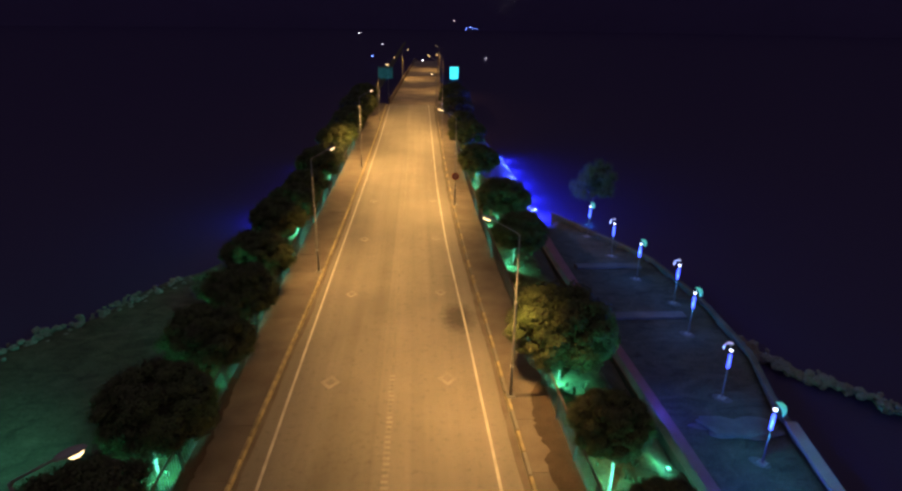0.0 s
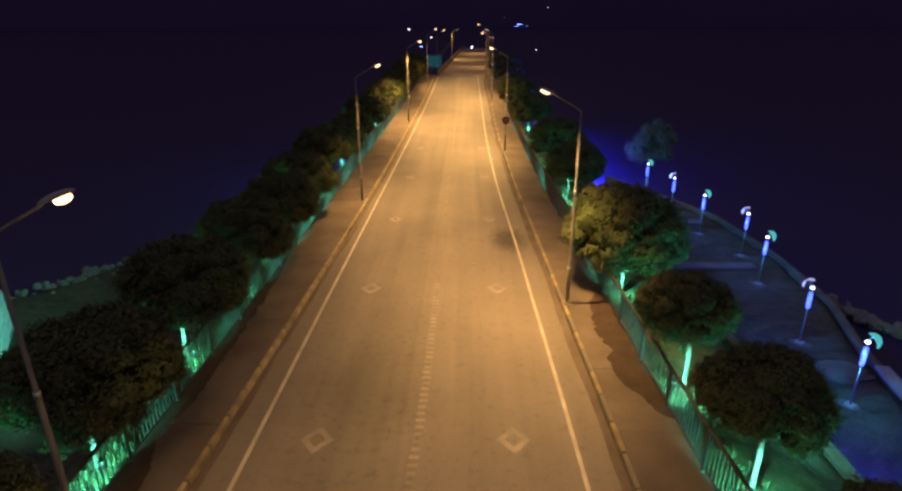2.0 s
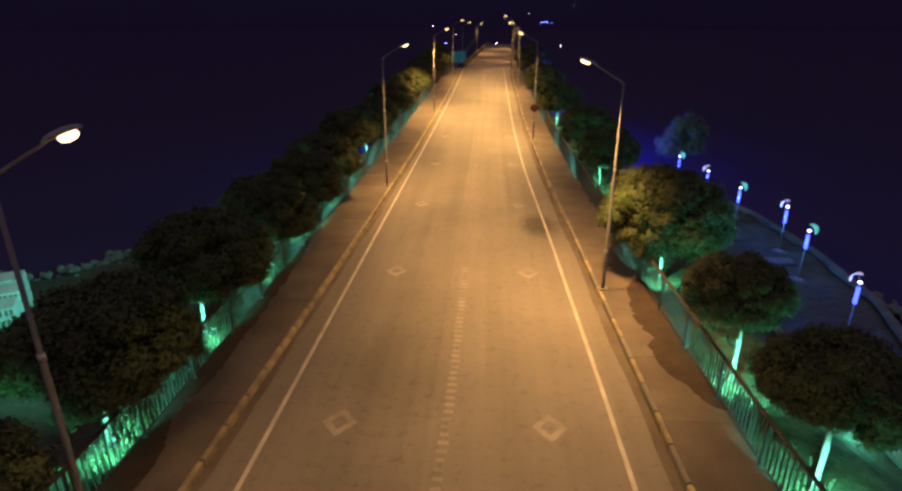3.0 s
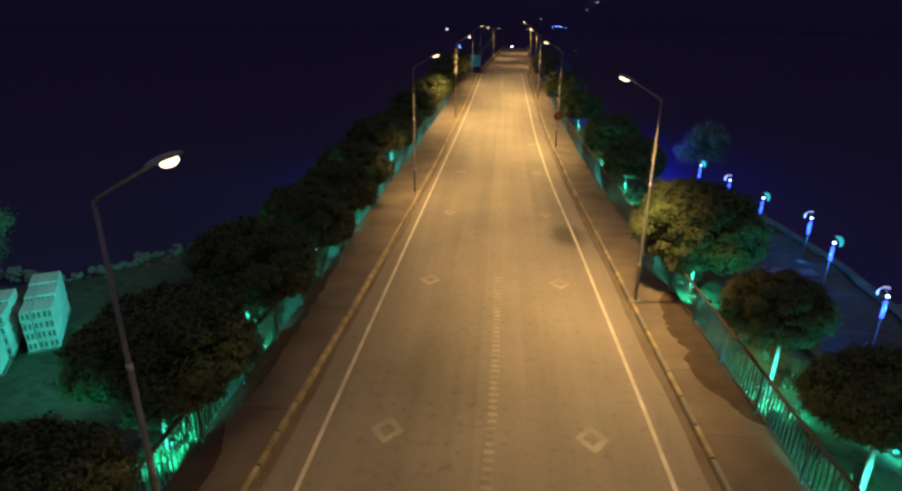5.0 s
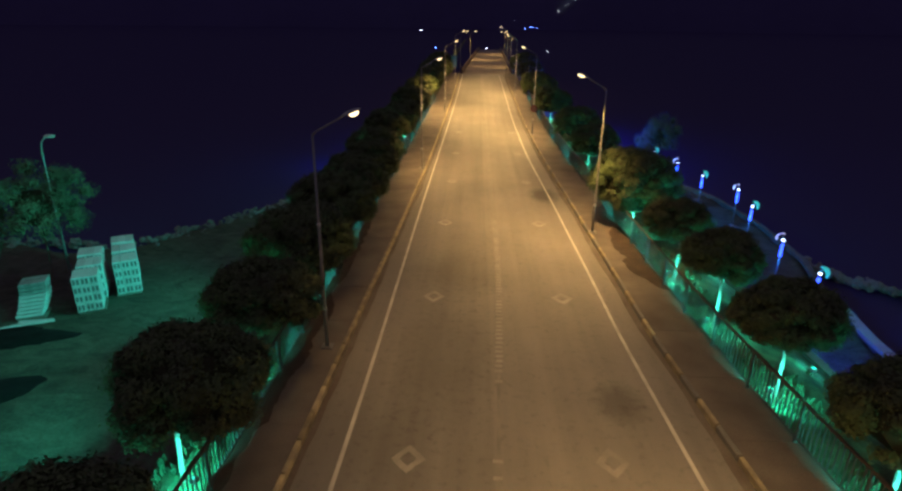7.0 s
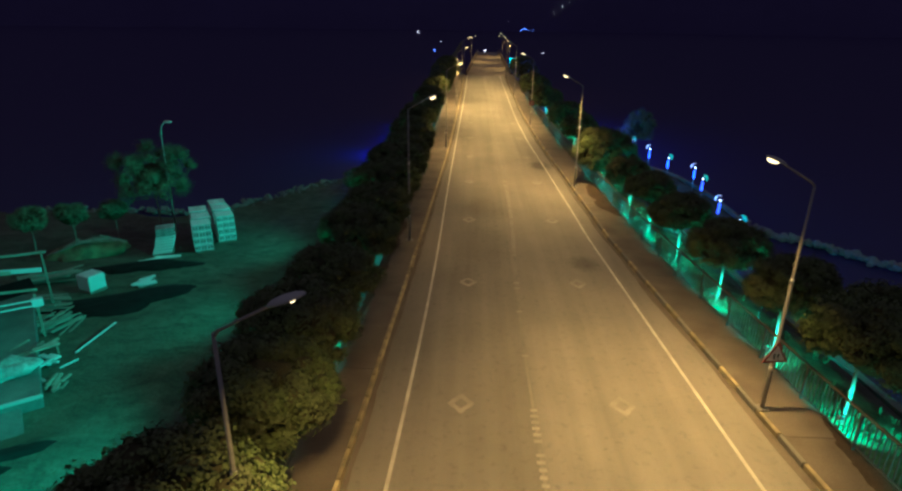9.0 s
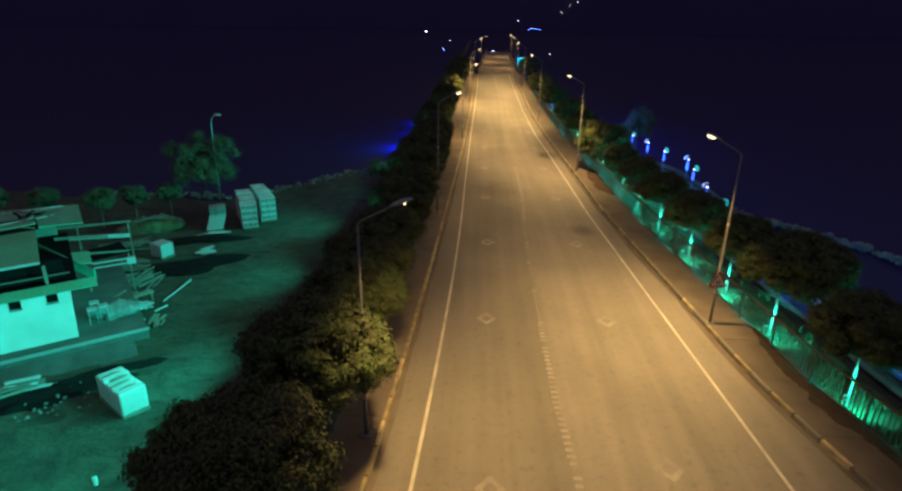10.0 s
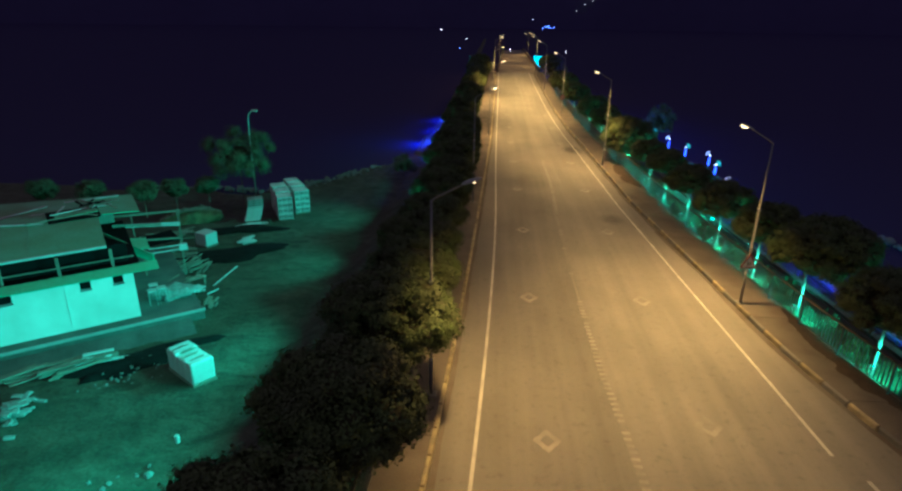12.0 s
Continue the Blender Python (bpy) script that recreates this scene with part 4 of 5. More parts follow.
def timber_heap(x, y, turn, n, length, spread, label, seed, h=0.5, material=None, name="timber_heap", w=0.16, mess=9):
    rnd = random.Random(seed)
    st = base(name, pose(x, y, ground_z(x, y), 0, 0, turn), label, "timber heap")
    for k in range(n):
        lv = rnd.random()
        part("plank", box(length * rnd.uniform(0.5, 1), w * rnd.uniform(0.6, 1.3), 0.06, None, 0.008), material or TIMBER, st,
             m=pose(rnd.gauss(0, spread * 0.4), rnd.gauss(0, spread) * (1 - 0.5 * lv), 0.03 + lv * h, rnd.uniform(-7, 7), rnd.uniform(-5, 5), rnd.gauss(0, mess)))
    return st


timber_heap(-19.7, -5.7, 46, 16, 2.8, 0.35, "heap of pale planks and beams on the ground", 1, 0.35)
timber_heap(-19.6, -9.0, 30, 44, 0.55, 0.55, "scattered broken boards and rubble by the building", 2, 0.30, TARP, mess=50)
timber_heap(-19.2, -5.2, 44, 3, 1.9, 0.12, "few new pale planks on the heap", 22, 0.45, WRAP, "plank_pile", 0.3)
timber_heap(-24.0, 8.3, 15, 22, 3.2, 0.8, "tangle of old planks and poles in the yard", 3, 0.6)
timber_heap(-20.6, 12.6, 35, 8, 1.1, 0.35, "low heap of pale sacks and boards", 8, 0.25, WRAP, "sack_heap", 0.4)


timber_heap(-22.4, 6.0, 60, 16, 2.2, 0.7, "tangle of old planks and poles in the yard", 13, 0.5)
timber_heap(-26.0, 12.5, 30, 16, 3.4, 0.6, "pile of long grey beams behind the shed", 14, 0.6)
timber_heap(-19.2, 2.6, 20, 9, 1.0, 0.45, "few broken boards near the heap", 15, 0.15, WRAP, mess=40)
timber_heap(-21.4, -6.6, 44, 10, 2.0, 0.3, "heap of pale planks and beams on the ground", 16, 0.3)
timber_heap(-23.5, -7.5, 40, 30, 0.9, 0.6, "scattered broken boards and rubble by the building", 17, 0.3, TARP, mess=50)


def sod_mound(x, y, turn):
    st = base("mossy_heap", pose(x, y, ground_z(x, y), 0, 0, turn), "long mossy heap of earth with weathered boards on it", "heap")
    bm = lump(1.0, 2.3, 1.35, 0.95, 21, 0.35, 4)
    for v in bm.verts:
        v.co.z = max(-0.05, v.co.z) + 0.08 * noise.noise(v.co * 3.1)
    part("mound", bm, MOSS, st, "mossy earth", flat=False)
    rnd = random.Random(6)
    for k in range(12):
        u, v = rnd.uniform(-1.7, 1.7), rnd.uniform(-1.0, 0.3)
        zz = 0.95 * math.sqrt(max(0.05, 1 - (u / 2.4) ** 2 - (v / 1.4) ** 2))
        part("board", box(rnd.uniform(0.9, 2.4), 0.16, 0.05, None, 0.008), TIMBER, st, m=pose(u, v, zz - 0.02, -v * -28, u * 16, rnd.gauss(0, 14)))


sod_mound(-27.0, 18.0, 38)
for hx, hy, n, ln, seed in ((2.4, 3.4, 14, 1.3, 31), (3.4, 6.6, 16, 1.8, 32), (-0.6, 10.2, 14, 2.6, 33), (3.0, 0.2, 10, 0.8, 34)):
    at = pose(-20.1, -0.75, -3.68, 0, 0, 37) @ Vector((hx, hy, 0))
    timber_heap(at.x, at.y, 20 + 13 * seed, n, ln, 0.4, "loose weathered boards and battens beside the shed", seed, 0.55 if seed != 34 else 0.3, None, "board_heap", 0.11)


def pole_lamp(x, y):
    st = base("yard_lamp_post", pose(x, y, ground_z(x, y)), "unlit tall lamp post with curved top in the yard", "lamp post")
    part("pole", tube([(0, 0, 0), (0, 0, 4.5), (0, 0, 7.5), (0.1, 0, 8.0), (0.4, 0, 8.3)], [0.07, 0.06, 0.045, 0.04, 0.035], 10), STEEL, st, flat=False)
    part("head", lump(0.24, 1.35, 0.7, 0.4, 1, 0.05, 2, None, (0.62, 0, 8.33)), WRAP, st, flat=False)


pole_lamp(-24.2, 24.0)
YARD_TREES = [(-44.0, 17.0, 1.2), (-38.7, 17.6, 1.3), (-35.1, 18.2, 1.25), (-31.0, 18.4, 1.25), (-29.4, 20.2, 1.2), (-27.5, 22.0, 1.15)]
BIG_CROWN = crown_mesh(31, 16000, 0.9, 0.028, 0.27, 44, 0.66, (0.12, 0.26), 0.075, LEAF_PALE, 0.5, 0.42)
BALL_CROWN = crown_mesh(37, 9000, 0.92, 0.034, 0.08, 24, 0.60, (0.22, 0.36), 0.055, LEAF_PALE, 0.7)
for i, (x, y, r) in enumerate(YARD_TREES):
    tree("yard_tree", x, y, ground_z(x, y), r, i, 1.5, "small clipped ball-headed tree by the shore", "yard trees", tall=0.95, crown=BALL_CROWN)
tree("large_yard_tree", -25.5, 24.3, ground_z(-25.5, 24.3), 2.6, 3, 2.8, "large loose-crowned tree beside the lamp post", "", tall=1.05, crown=BIG_CROWN)
tree("lakeside_tree", 18.4, 56.0, -6.3, 2.2, 5, 2.2, "loose-crowned tree at the water's edge", "", tall=1.2, crown=BIG_CROWN)
uplight(17.6, 54.6, -6.5, 70, (0.02, 0.55, 1.0), None, "tree_uplight", "small blue-green floodlight at the foot of a lakeside tree")
tree("shore_bush", -13.0, 37.5, ground_z(-13.0, 37.5), 1.25, 7, 0.5, "loose pale bush on the bank", "", tall=1.1, crown=BIG_CROWN)


# ---- the yard building: local x along its front wall, y inward ----
BUILDING = pose(-20.1, -0.75, -3.68, 0, 0, 37)


def build_house():
    h = base("yard_building", BUILDING, "low white-rendered shed with sheet roof and open loft", "building")
    part("plinth", box(18.5, 10.5, 0.5, Matrix.Translation((-6.6, 4.3, -0.4)), 0.03), WET_CONCRETE, h, "weathered concrete terrace")
    part("terrace_kerb", box(18.6, 0.11, 0.14, Matrix.Translation((-6.6, -0.92, 0.08)), 0.02), CONCRETE, h, "pale kerb edging the terrace")
    # front wall built round its small windows
    wins = [(-0.85, -0.42), (-2.15, -1.72), (-5.2, -4.62), (-8.2, -7.7)]
    x = 0.0
    for a, b in wins:
        part("wall_section", box(x - b, 0.22, 2.2, Matrix.Translation(((x + b) / 2, 0.11, 0.1))), WALL_WHITE, h, "white rendered wall with stains")
        part("wall_section", box(b - a, 0.22, 1.82, Matrix.Translation(((a + b) / 2, 0.11, 0.1))), WALL_WHITE, h)
        x = a
    part("wall_section", box(x + 15, 0.22, 2.2, Matrix.Translation(((x - 15) / 2, 0.11, 0.1))), WALL_WHITE, h)
    for a, b in wins:
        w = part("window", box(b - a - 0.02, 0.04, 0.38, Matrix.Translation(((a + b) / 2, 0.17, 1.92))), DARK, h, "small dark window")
        part("sill", box(b - a + 0.08, 0.1, 0.03, Matrix.Translation(((a + b) / 2, -0.02, 1.89)), 0.005), CONCRETE, w)
    part("apron", box(16.8, 1.9, 0.12, pose(-6.4, -1.85, -0.42, 13, 0, 0), 0.02), WET_CONCRETE, h, "sloping concrete apron below the terrace")
    part("side_wall", box(0.22, 8.0, 2.2, Matrix.Translation((-0.11, 4.22, 0.1))), WALL_WHITE, h)
    part("back_wall", box(15, 0.22, 2.2, Matrix.Translation((-7.5, 8.35, 0.1))), WALL_WHITE, h)
    part("pilaster", box(0.07, 0.03, 2.15, Matrix.Translation((-2.72, -0.016, 0.1)), 0.005), WALL_WHITE, h)
    # eave of ribbed sheet
    bm = bmesh.new()
    n = 130
    for k in range(n):
        xx = -15 + k * 16.0 / n
        box(16.0 / n * 0.5, 0.62, 0.022, pose(xx, 0.15, 2.487 + 0.008 * math.sin(k * 1.7), 17, 0, 0), 0, bm)
    box(16.2, 0.64, 0.03, pose(-7.0, 0.15, 2.47, 17, 0, 0), 0, bm)
    part("eave", bm, ROOF_SHEET, h, "ribbed sheet eave")
    # floor and screen blackened to stand for the shade inside the loft
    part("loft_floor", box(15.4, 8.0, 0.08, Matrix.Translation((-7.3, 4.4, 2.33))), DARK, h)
    part("loft_shade", box(15.0, 0.06, 0.9, Matrix.Translation((-7.5, 1.5, 2.42))), DARK, h, "black screen standing in for shade in the open loft")
    for k in range(6):
        part("loft_post", box(0.13, 0.13, 0.92, Matrix.Translation((-0.7 - 2.1 * k, 0.85, 2.42)), 0.01), TIMBER, h)
    part("loft_rail", beam((-15, 0.85, 2.85), (0.2, 0.85, 2.85), 0.06, 0.06), TIMBER, h)
    part("loft_back", box(15, 0.1, 1.2, Matrix.Translation((-7.5, 8.2, 2.42))), TIMBER, h)
    # upper roof, sloping up to the back
    roof = pose(-8.0, 1.3, 3.36, 6, 0, 0)
    up = part("upper_roof", box(14.4, 5.0, 0.06, roof @ Matrix.Translation((0, 2.5, 0))), ROOF_SHEET, h, "large weathered green-grey sheet roof")
    me = mesh_of("roof_rib", box(0.03, 5.0, 0.006), ROOF_SHEET)
    for k in range(6):
        part("roof_rib", me, ROOF_SHEET, up, m=roof @ Matrix.Translation((-7.0 + 2.8 * k, 2.5, 0.062)))
    part("roof_edge", box(14.4, 0.12, 0.10, roof @ Matrix.Translation((0, -0.05, -0.03)), 0.01), WRAP, h, "pale roof edge")
    rear = pose(-6.4, 6.25, 3.78, 2, 3.0, 0)
    part("rear_roof", box(15.2, 3.3, 0.06, rear @ Matrix.Translation((0, 1.65, 0))), ROOF_SHEET, h)
    rnd = random.Random(12)
    for xa, ya, xb, yb in ((2.6, 0.6, 6.4, 1.6), (1.0, 0.3, 3.4, 2.2), (2.2, 0.2, 2.9, 0.8), (4.2, 2.6, 6.9, 3.2)):
        part("roof_batten", box(math.hypot(xb - xa, yb - ya), 0.12, 0.05, rear @ pose((xa + xb) / 2, (ya + yb) / 2, 0.065, 0, 0, math.degrees(math.atan2(yb - ya, xb - xa))), 0.01), WRAP, h, "loose pale batten lying on the roof")
    part("roof_batten", box(2.6, 0.12, 0.05, roof @ pose(3.6, 3.9, 0.09, 0, 0, -17), 0.01), WRAP, h)
    for k in range(9):
        part("broken_board", box(0.9, 0.12, 0.05, None, 0.01), TIMBER if k % 2 else DARK, h, m=rear @ pose(5.6 + rnd.uniform(-0.9, 0.9), 1.6 + rnd.uniform(-0.8, 0.8), 0.09 + 0.03 * k, rnd.uniform(-9, 9), rnd.uniform(-9, 9), rnd.uniform(0, 180)))
    # torn roof end: black sheet as the gap's shade, under sheets and battens
    part("gap_shade", box(2.3, 1.5, 0.05, roof @ pose(6.15, 4.3, 0.062, 0, 0, 4)), DARK, h, "black sheet painted as the shade of a roof gap")
    for bx, by, ln, a, mt in ((5.4, 3.75, 2.6, 12, TIMBER), (6.2, 4.6, 2.2, 24, WRAP), (6.6, 4.0, 1.5, -38, TIMBER), (5.6, 4.9, 1.3, 70, WRAP), (6.9, 4.8, 1.1, 58, TIMBER), (6.3, 4.2, 1.9, 4, ROOF_SHEET)):
        part("loose_batten", box(ln, 0.09 if mt is not ROOF_SHEET else 0.5, 0.05, roof @ pose(bx, by, 0.12 + 0.02 * ln, rnd.uniform(-3, 3), rnd.uniform(-4, 4), a), 0.008), mt, h)
    # open timber frame beyond the end wall
    part("frame_beam", beam((-1.2, 9.4, 2.45), (3.6, 8.9, 2.35), 0.12, 0.12), TIMBER, h, "long weathered beam")
    part("frame_beam", beam((-0.2, 7.2, 2.5), (2.2, 6.8, 2.3), 0.16, 0.1), TIMBER, h)
    part("frame_beam", beam((-0.6, 8.3, 2.2), (3.3, 7.7, 1.9), 0.22, 0.08), WRAP, h)
    part("frame_beam", beam((0.2, 6.0, 1.9), (3.0, 6.3, 1.5), 0.1, 0.1), TIMBER, h)
    part("dark_sheet", box(2.6, 1.5, 0.04, pose(1.6, 7.0, 1.35, 5, -4, 8)), DARK, h, "dark sheet sagging under the beams")
    for px, py, hh in ((3.4, 8.9, 2.4), (0.9, 8.9, 2.4), (0.9, 5.0, 2.3), (2.9, 5.4, 1.6)):
        part("frame_post", box(0.09, 0.09, hh + 0.5, Matrix.Translation((px, py, -0.45)), 0.01), TIMBER, h)
    for zz in (1.35, 1.6):
        part("hand_rail", beam((1.2, 4.9, zz), (2.75, 4.8, zz), 0.06, 0.06), WRAP, h, "pale hand rail")
    part("meter_box", box(0.42, 0.22, 0.36, Matrix.Translation((2.95, 5.2, 1.15)), 0.02), WRAP, h, "small white box on a post")
    part("stair_side", beam((-0.9, 6.4, 2.35), (1.15, 2.2, 2.0), 0.5, 0.06), ROOF_SHEET, h)
    part("lean_to_roof", box(0.8, 1.5, 0.05, pose(0.75, 4.3, 2.2, 4, 6, 0)), ROOF_SHEET, h)


build_house()


def tarp_heap():
    t = base("covered_heap", BUILDING @ pose(1.7, 1.5, 0.1), "heap under a pale crumpled tarpaulin with stacked stools", "heap")
    bm = lump(0.75, 1.25, 0.8, 0.62, 3, 0.8, 3)
    for v in bm.verts:
        v.co.z = max(0.0, v.co.z + 0.1)
    part("tarpaulin", bm, TARP, t, flat=False)
    for k, (sx, sy) in enumerate(((-0.85, 0.2), (-0.55, -0.35), (-1.0, -0.5))):
        for lx in (-0.17, 0.17):
            for ly in (-0.17, 0.17):
                part("stool_leg", tube([(sx + lx, sy + ly, 0), (sx + lx * 0.8, sy + ly * 0.8, 0.72)], [0.02, 0.02], 6), STEEL, t)
        part("stool_top", box(0.40, 0.40, 0.05, Matrix.Translation((sx, sy, 0.72)), 0.01), WRAP, t)
    part("bench", box(0.9, 0.3, 0.06, pose(1.3, 0.7, 0.42, 0, 0, 12), 0.01), TIMBER, t)
    for lx in (0.95, 1.65):
        part("bench_leg", box(0.06, 0.26, 0.42, Matrix.Translation((lx, 0.7 + 0.1 * (lx - 1.3), 0))), TIMBER, t)


tarp_heap()


def dark_spread(x, y, turn, rx, ry, label, seed):
    """A thin near-black spread lying on the yard."""
    bm = bmesh.new()
    rings = []
    for j in range(7):
        q = j / 6
        ring = []
        for k in range(36):
            a = 2 * math.pi * k / 36
            w = 1 + 0.38 * noise.noise((math.cos(a) * 1.4 + seed, math.sin(a) * 1.4, 0.3)) + 0.2 * noise.noise((math.cos(a) * 4, math.sin(a) * 4 + seed, 0.7))
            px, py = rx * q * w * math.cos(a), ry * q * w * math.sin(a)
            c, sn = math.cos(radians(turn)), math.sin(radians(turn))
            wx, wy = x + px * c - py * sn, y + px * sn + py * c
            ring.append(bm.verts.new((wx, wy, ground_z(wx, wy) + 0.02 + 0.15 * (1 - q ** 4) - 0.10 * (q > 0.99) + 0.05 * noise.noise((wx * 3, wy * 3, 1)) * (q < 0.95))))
        rings.append(ring)
    for ra, rb in zip(rings, rings[1:]):
        for k in range(36):
            bm.faces.new((ra[k], rb[k], rb[(k + 1) % 36], ra[(k + 1) % 36]))
    bmesh.ops.remove_doubles(bm, verts=bm.verts, dist=0.001)
    tagged(new("yard_spread", mesh_of("yard_spread", bm, DARK_SPREAD, flat=False)), label, "earth", kind="structure")


DARK_SPREAD = mat("near_black_spread", (0.014, 0.013, 0.012), 0.95, 0.4, 1.5, 10, 0.6, second=(0.006, 0.006, 0.005))
dark_spread(-20.4, 9.6, 40, 4.0, 1.7, "thin near-black spread beside the timber", 1)
dark_spread(-22.2, 15.6, 20, 3.4, 1.3, "thin near-black spread behind the stacks", 2)
dark_spread(-17.9, -5.0, 42, 2.9, 1.15, "thin near-black spread beside the planks", 3)
dark_spread(-16.9, -3.1, 30, 1.7, 0.6, "thin near-black spread behind the wrapped load", 4)


def loose(name, m, bm, material, label, category):
    ob = new(name, mesh_of(name, bm, material))
    ob.matrix_basis = m
    return tagged(ob, label, category)


loose("long_pole", Matrix(), tube([(-18.8, 4.0, ground_z(-18.8, 4) + 0.06), (-18.6, 6.7, ground_z(-18.6, 6.7) + 0.25)], [0.04, 0.04], 6), WRAP, "pale wooden pole lying on the earth", "pole")
loose("short_pole", Matrix(), tube([(-18.5, 2.6, ground_z(-18.5, 2.6) + 0.05), (-18.2, 3.3, ground_z(-18.2, 3.3) + 0.08)], [0.04, 0.04], 6), WRAP, "short pale stick lying on the earth", "pole")
loose("white_bucket", pose(-13.5, -9.9, ground_z(-13.5, -9.9)), tube([(0, 0, 0), (0, 0, 0.26), (0, 0, 0.28), (0, 0, 0.06)], [0.06, 0.075, 0.065, 0.05], 12), WRAP, "small white bucket on the bare ground", "bucket")
stone_row("low_stones", [(-15.0, -12.3), (-13.3, -11.6)], 16, 0.2, -2.78, 0.12, "few pale stones in the dirt", 9)
stone_row("rubble_stones", [(-18.6, -7.2), (-17.0, -6.3), (-17.4, -4.6)], 45, 0.4, -3.28, 0.08, "scattered rubble on the yard", 10)


# ---- road signs on the lamp posts ----
def warning_sign():
    y = -4.5
    x = kr(y) + 0.16
    sg = base("warning_sign", pose(x, y - 0.07, road_z(y) + 1.75, 0, 0, 8), "red-bordered triangular warning sign strapped to a lamp post", "road sign")
    bm = bmesh.new()
    for r, yy, key in ((0.40, 0.0, 0),):
        top = [bm.verts.new((r * math.sin(a), yy, r * math.cos(a))) for a in (0, 2 * math.pi / 3, 4 * math.pi / 3)]
        back = [bm.verts.new((v.co.x, yy + 0.02, v.co.z)) for v in top]
        bm.faces.new(top)
        bm.faces.new(back[::-1])
        for k in range(3):
            bm.faces.new((top[k], back[k], back[(k + 1) % 3], top[(k + 1) % 3]))
    plate = part("border", bm, SIGN_RED, sg, "red triangular border")
    bm = bmesh.new()
    bm.faces.new([bm.verts.new((0.28 * math.sin(a), -0.004, 0.28 * math.cos(a))) for a in (0, 2 * math.pi / 3, 4 * math.pi / 3)])
    part("face", bm, SIGN_WHITE, plate)
    bm = box(0.05, 0.004, 0.16, pose(-0.05, -0.008, -0.10, 0, 0, 0))
    box(0.05, 0.004, 0.12, pose(0.05, -0.008, -0.08, 0, 0, 0), 0, bm)
    part("symbol", bm, SIGN_BLACK, plate, "plain dark symbol")
    part("clamp", box(0.14, 0.05, 0.05, Matrix.Translation((0, 0.045, -0.02))), STEEL, sg)


warning_sign()


def round_sign():
    y = 39.3
    x = kr(y) + 0.16
    sg = base("round_sign", pose(x, y - 0.06, road_z(y) + 2.15), "round red-rimmed road sign strapped to a lamp post", "road sign")
    for name, r, yy, mt in (("border", 0.25, 0.0, SIGN_RED), ("face", 0.17, -0.006, SIGN_PALE)):
        part(name, tube([(0, yy, 0), (0, yy + 0.02, 0)], [r, r], 20), mt, sg)


round_sign()

# ---- far bridge and distance ----
BRIDGE_DECK = mat("stained_bridge_deck", (0.30, 0.24, 0.18), 0.85, 0.25, 0.30, 3, 0.1, second=(0.10, 0.08, 0.06), amount=0.45)
bridge_x = lambda y: 0.75 + 0.024 * (y - 84)


def build_bridge():
    b = base("bridge", Matrix(), "long narrow road bridge with dark parapets", "bridge", kind="structure")
    ys = [84 + 4 * i for i in range(45)]
    verts, faces = [], []
    for y in ys:
        z = road_z(y)
        c = bridge_x(y)
        verts += [(c - 3.6, y, z), (c + 3.6, y, z), (c + 3.6, y, z - 0.9), (c - 3.6, y, z - 0.9)]
    for i in range(len(ys) - 1):
        a = 4 * i
        for k in range(4):
            faces.append((a + k, a + k + 1 if k < 3 else a, a + 4 + (k + 1) % 4, a + 4 + k))
    part("deck", raw_mesh("deck", verts, faces, BRIDGE_DECK), BRIDGE_DECK, b)
    for s in (-1, 1):
        bm = bmesh.new()
        for ya, yb in zip(ys, ys[1:]):
            beam((bridge_x(ya) + s * 3.7, ya, road_z(ya) + 0.1), (bridge_x(yb) + s * 3.7, yb, road_z(yb) + 0.1), 1.5, 0.2, bm)
        part("parapet", bm, FENCE_RAIL, b)
    for y in (100, 125, 150, 175, 200):
        for s in (-1, 1):
            part("pier", box(1.2, 2.0, 8.5 + road_z(y) - 1, Matrix.Translation((bridge_x(y) + s * 2.5, y, -8.5)), 0.05), CONCRETE, b)


build_bridge()
for x, w, top, p in ((13.6, 3.0, -2.7, 9000), (-10.3, 5.0, -3.0, 1300)):
    bm = box(w, 2.5, top + 8.3, Matrix.Translation((x, 215, -8.3)), 0.08)
    box(w + 0.4, 2.9, 0.3, Matrix.Translation((x, 215, top)), 0.05, bm)
    tagged(new("abutment_block", mesh_of("abutment_block", bm, WALL_WHITE if x > 0 else WET_CONCRETE)), "pale concrete block by the bridge lit cyan", "pier", kind="structure")
    lamp("SPOT", "cyan_floodlight", look((x, 205, -5.9), (x, 214, -3.6)), p, CYAN, 0.3, 50 if x > 0 else 70)

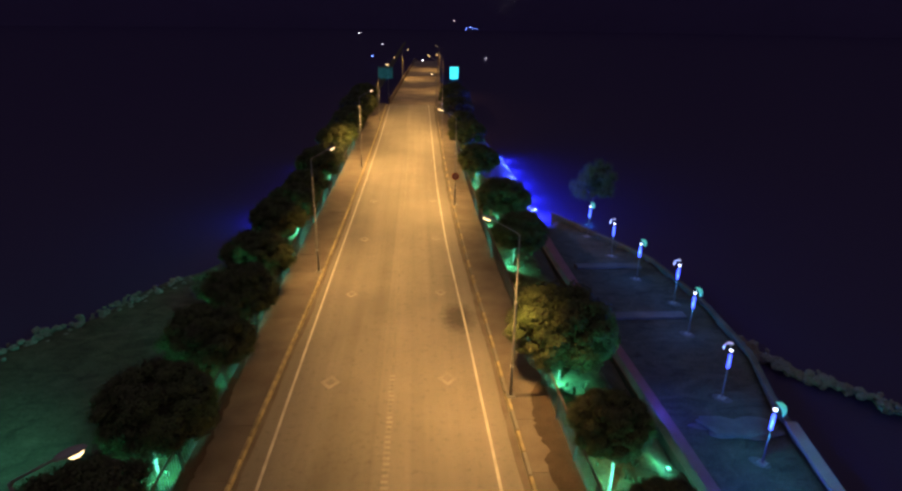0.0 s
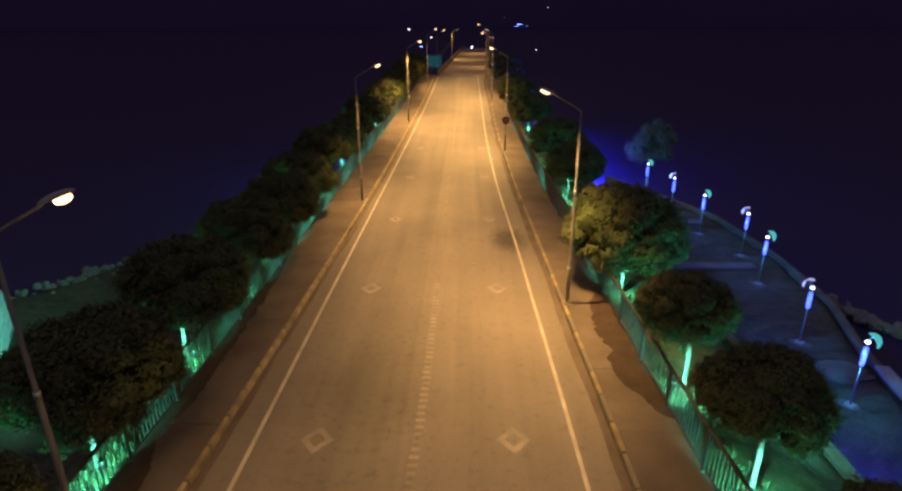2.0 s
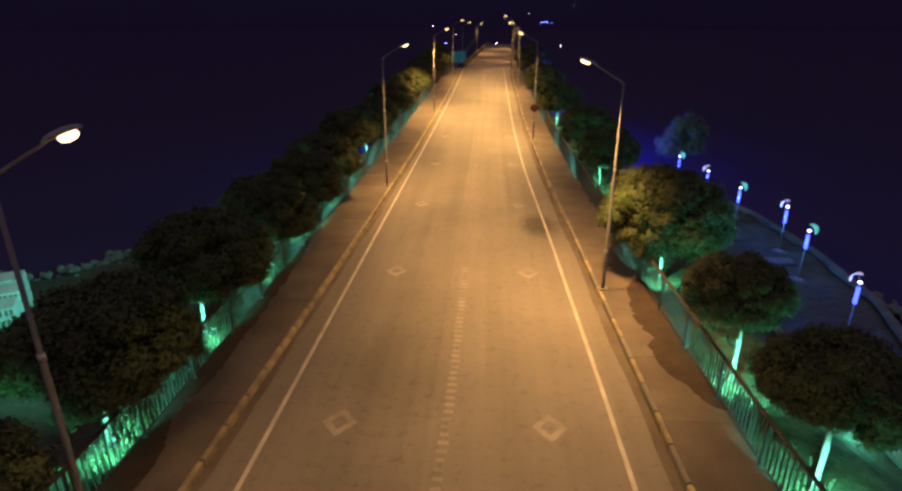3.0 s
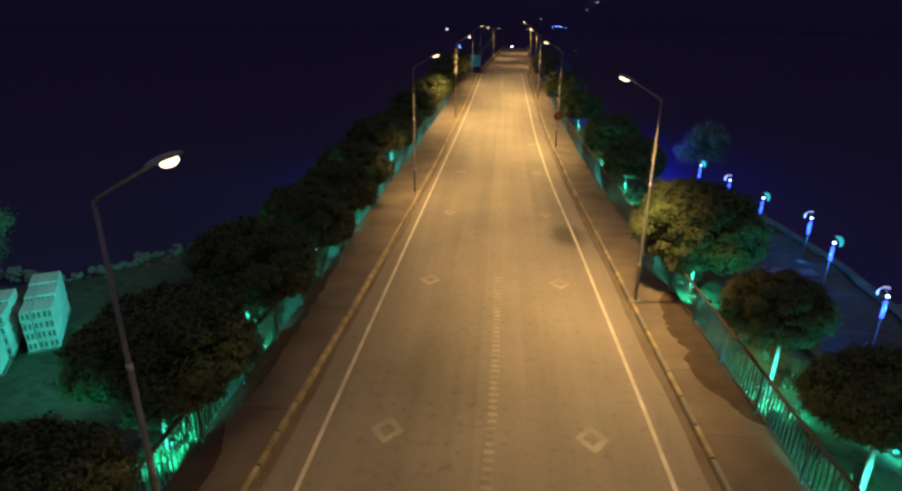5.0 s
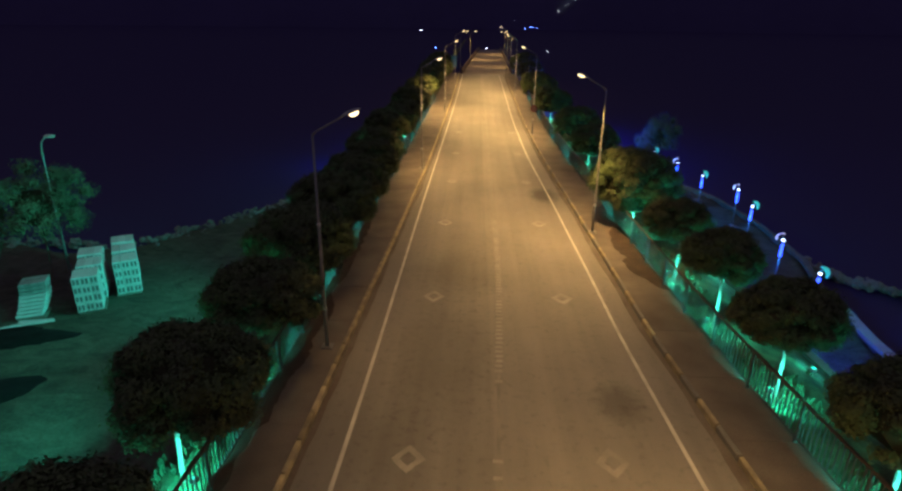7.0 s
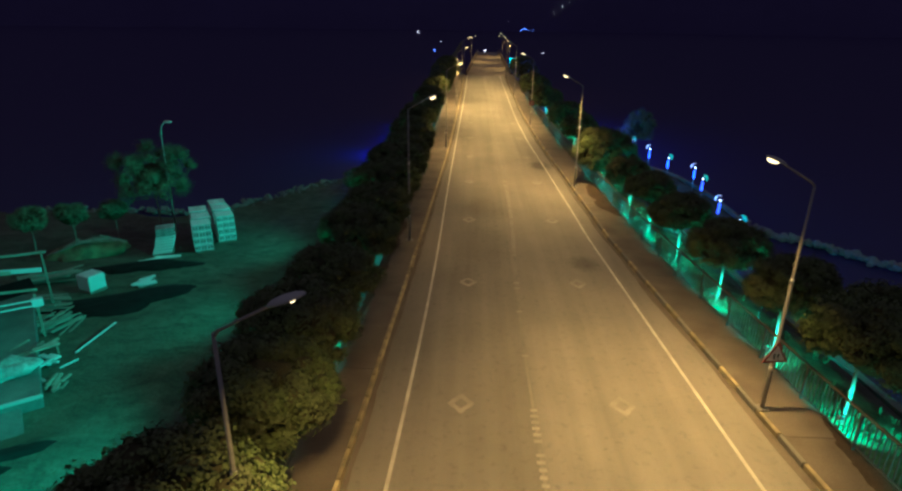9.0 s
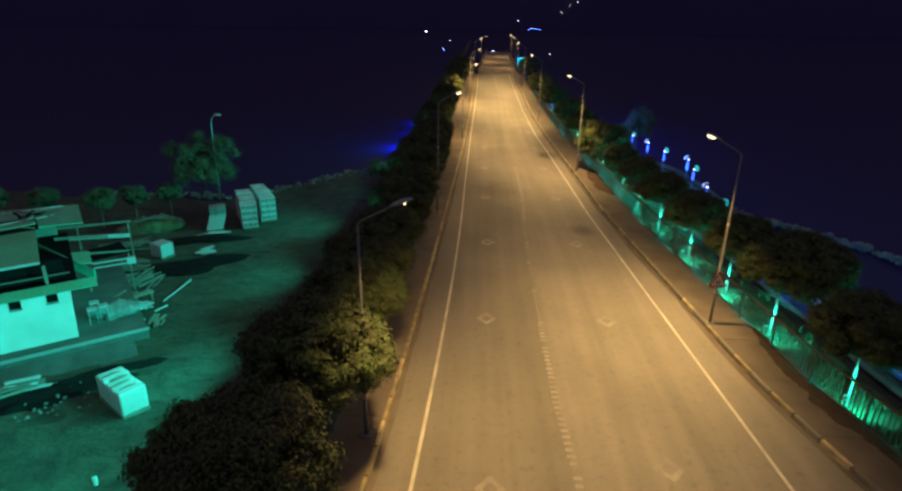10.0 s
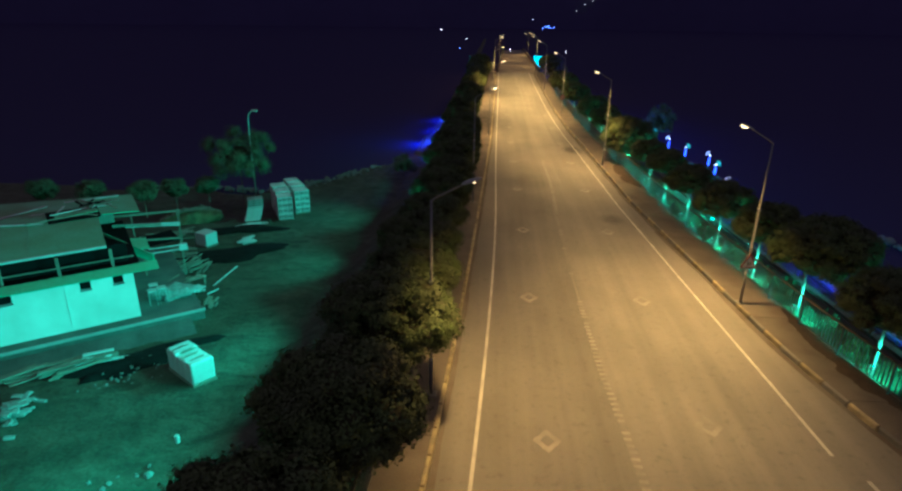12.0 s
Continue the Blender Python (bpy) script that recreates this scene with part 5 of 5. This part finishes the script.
for y, sd, p in ((103.5, 1, 300), (130, -1, 420), (160, 1, 460)):
    m = pose(bridge_x(y) + sd * 4.05, y, road_z(y) - 0.6 if y > 90 else road_z(y), 0, 0, 0 if sd < 0 else 180)
    copy_thing(FIRST_LAMP, m)
    lamp("SPOT", "sodium_light", m @ pose(1.04, 0, 6.33, 0, -20, 0), p * 5.5, SODIUM, 0.12, 168)
for x, y, z, p in [(13.0, 51 + 6.5 * k, -5.7, 5200 - 500 * k) for k in range(6)] + [(-12.9, 57, -5.3, 1500), (-12.6, 68, -5.9, 500), (-12.6, 78, -5.9, 700)] + [(12.4, 15.2, -4.1, 700), (11.9, 23.0, -4.5, 170), (11.0, 7.5, -3.9, 480), (11.5, -1.5, -3.9, 480), (15.6, 10.5, -3.9, 240)]:
    u = base("bank_floodlight", pose(x, y, z - 0.25), "small blue floodlight at the foot of the bank", "floodlight", "bank floodlights")
    part("body", box(0.2, 0.2, 0.2, None, 0.02), HOUSING, u)
    part("stake", box(0.06, 0.06, 2.2, Matrix.Translation((0, 0, -2.2))), HOUSING, u)
    lamp("POINT", "bank_glow", Matrix.Translation((x, y, z + 0.15)), p, BLUE, 0.0)

def build_hills():
    verts, faces = [], []
    n = 120
    for i in range(n + 1):
        a = -0.15 + (math.pi + 0.3) * i / n
        for k, (r, h) in enumerate(((1560, -12), (1750, 0.55), (2100, 1.0))):
            hh = h if h < 0 else h * (330 + 120 * noise.noise((a * 2.2, k * 0.7, 5)) + 40 * noise.noise((a * 11, k, 2)))
            verts.append((r * math.cos(a), r * math.sin(a) * 1.0, hh))
    for i in range(n):
        for k in range(2):
            p = i * 3 + k
            faces.append((p, p + 3, p + 4, p + 1))
    tagged(new("backdrop", raw_mesh("backdrop", verts, faces, HILL, flat=False)), "dark distant hills round the lake at night", "hills", kind="structure")


build_hills()
FAR_LAMPS = [(127, 1500, 1, 1.6, "b"), (121, 1500, 0, 1.3, "b"), (116, 1500, -3, 1.2, "b"), (133, 1500, -1, 1.4, "b"), (143, 1500, -2, 1.2, "b"), (598, 1500, 37, 1.0, "w"), (-64.4, 700, 0, 0.8, "w"), (-24.6, 450, -3, 0.35, "w"), (-20.5, 290, -3, 0.4, "b"),
             (229, 1500, 60, 1.0, "w"), (211, 1500, 50, 0.8, "w"), (192, 1500, 37, 0.8, "w"), (88, 1500, 16, 0.9, "w"), (2.5, 199, 0.6, 0.30, "w"), (34, 300, -4.5, 0.25, "w")]
GLOW = {"b": mat("far_blue_lamp", (0.2, 0.3, 0.9), emit=(0.12, 0.22, 1.0), power=12), "w": mat("far_white_lamp", (0.9, 0.9, 0.9), emit=(0.9, 0.85, 1.0), power=9)}
for x, y, z, r, k in FAR_LAMPS:
    bm = bmesh.new()
    bmesh.ops.create_icosphere(bm, subdivisions=1, radius=r * 0.65, matrix=Matrix.Translation((x, y, z)))
    tagged(new("distant_lamp", mesh_of("distant_lamp", bm, GLOW[k])), "tiny distant village lamp across the lake", "lamp", "distant lamps", kind="structure")

kerb_stones("kerb_east", kr, 2, "concrete kerb stones painted yellow in turn")
kerb_stones("kerb_west", kl, 1, "concrete kerb stones with faded yellow paint")
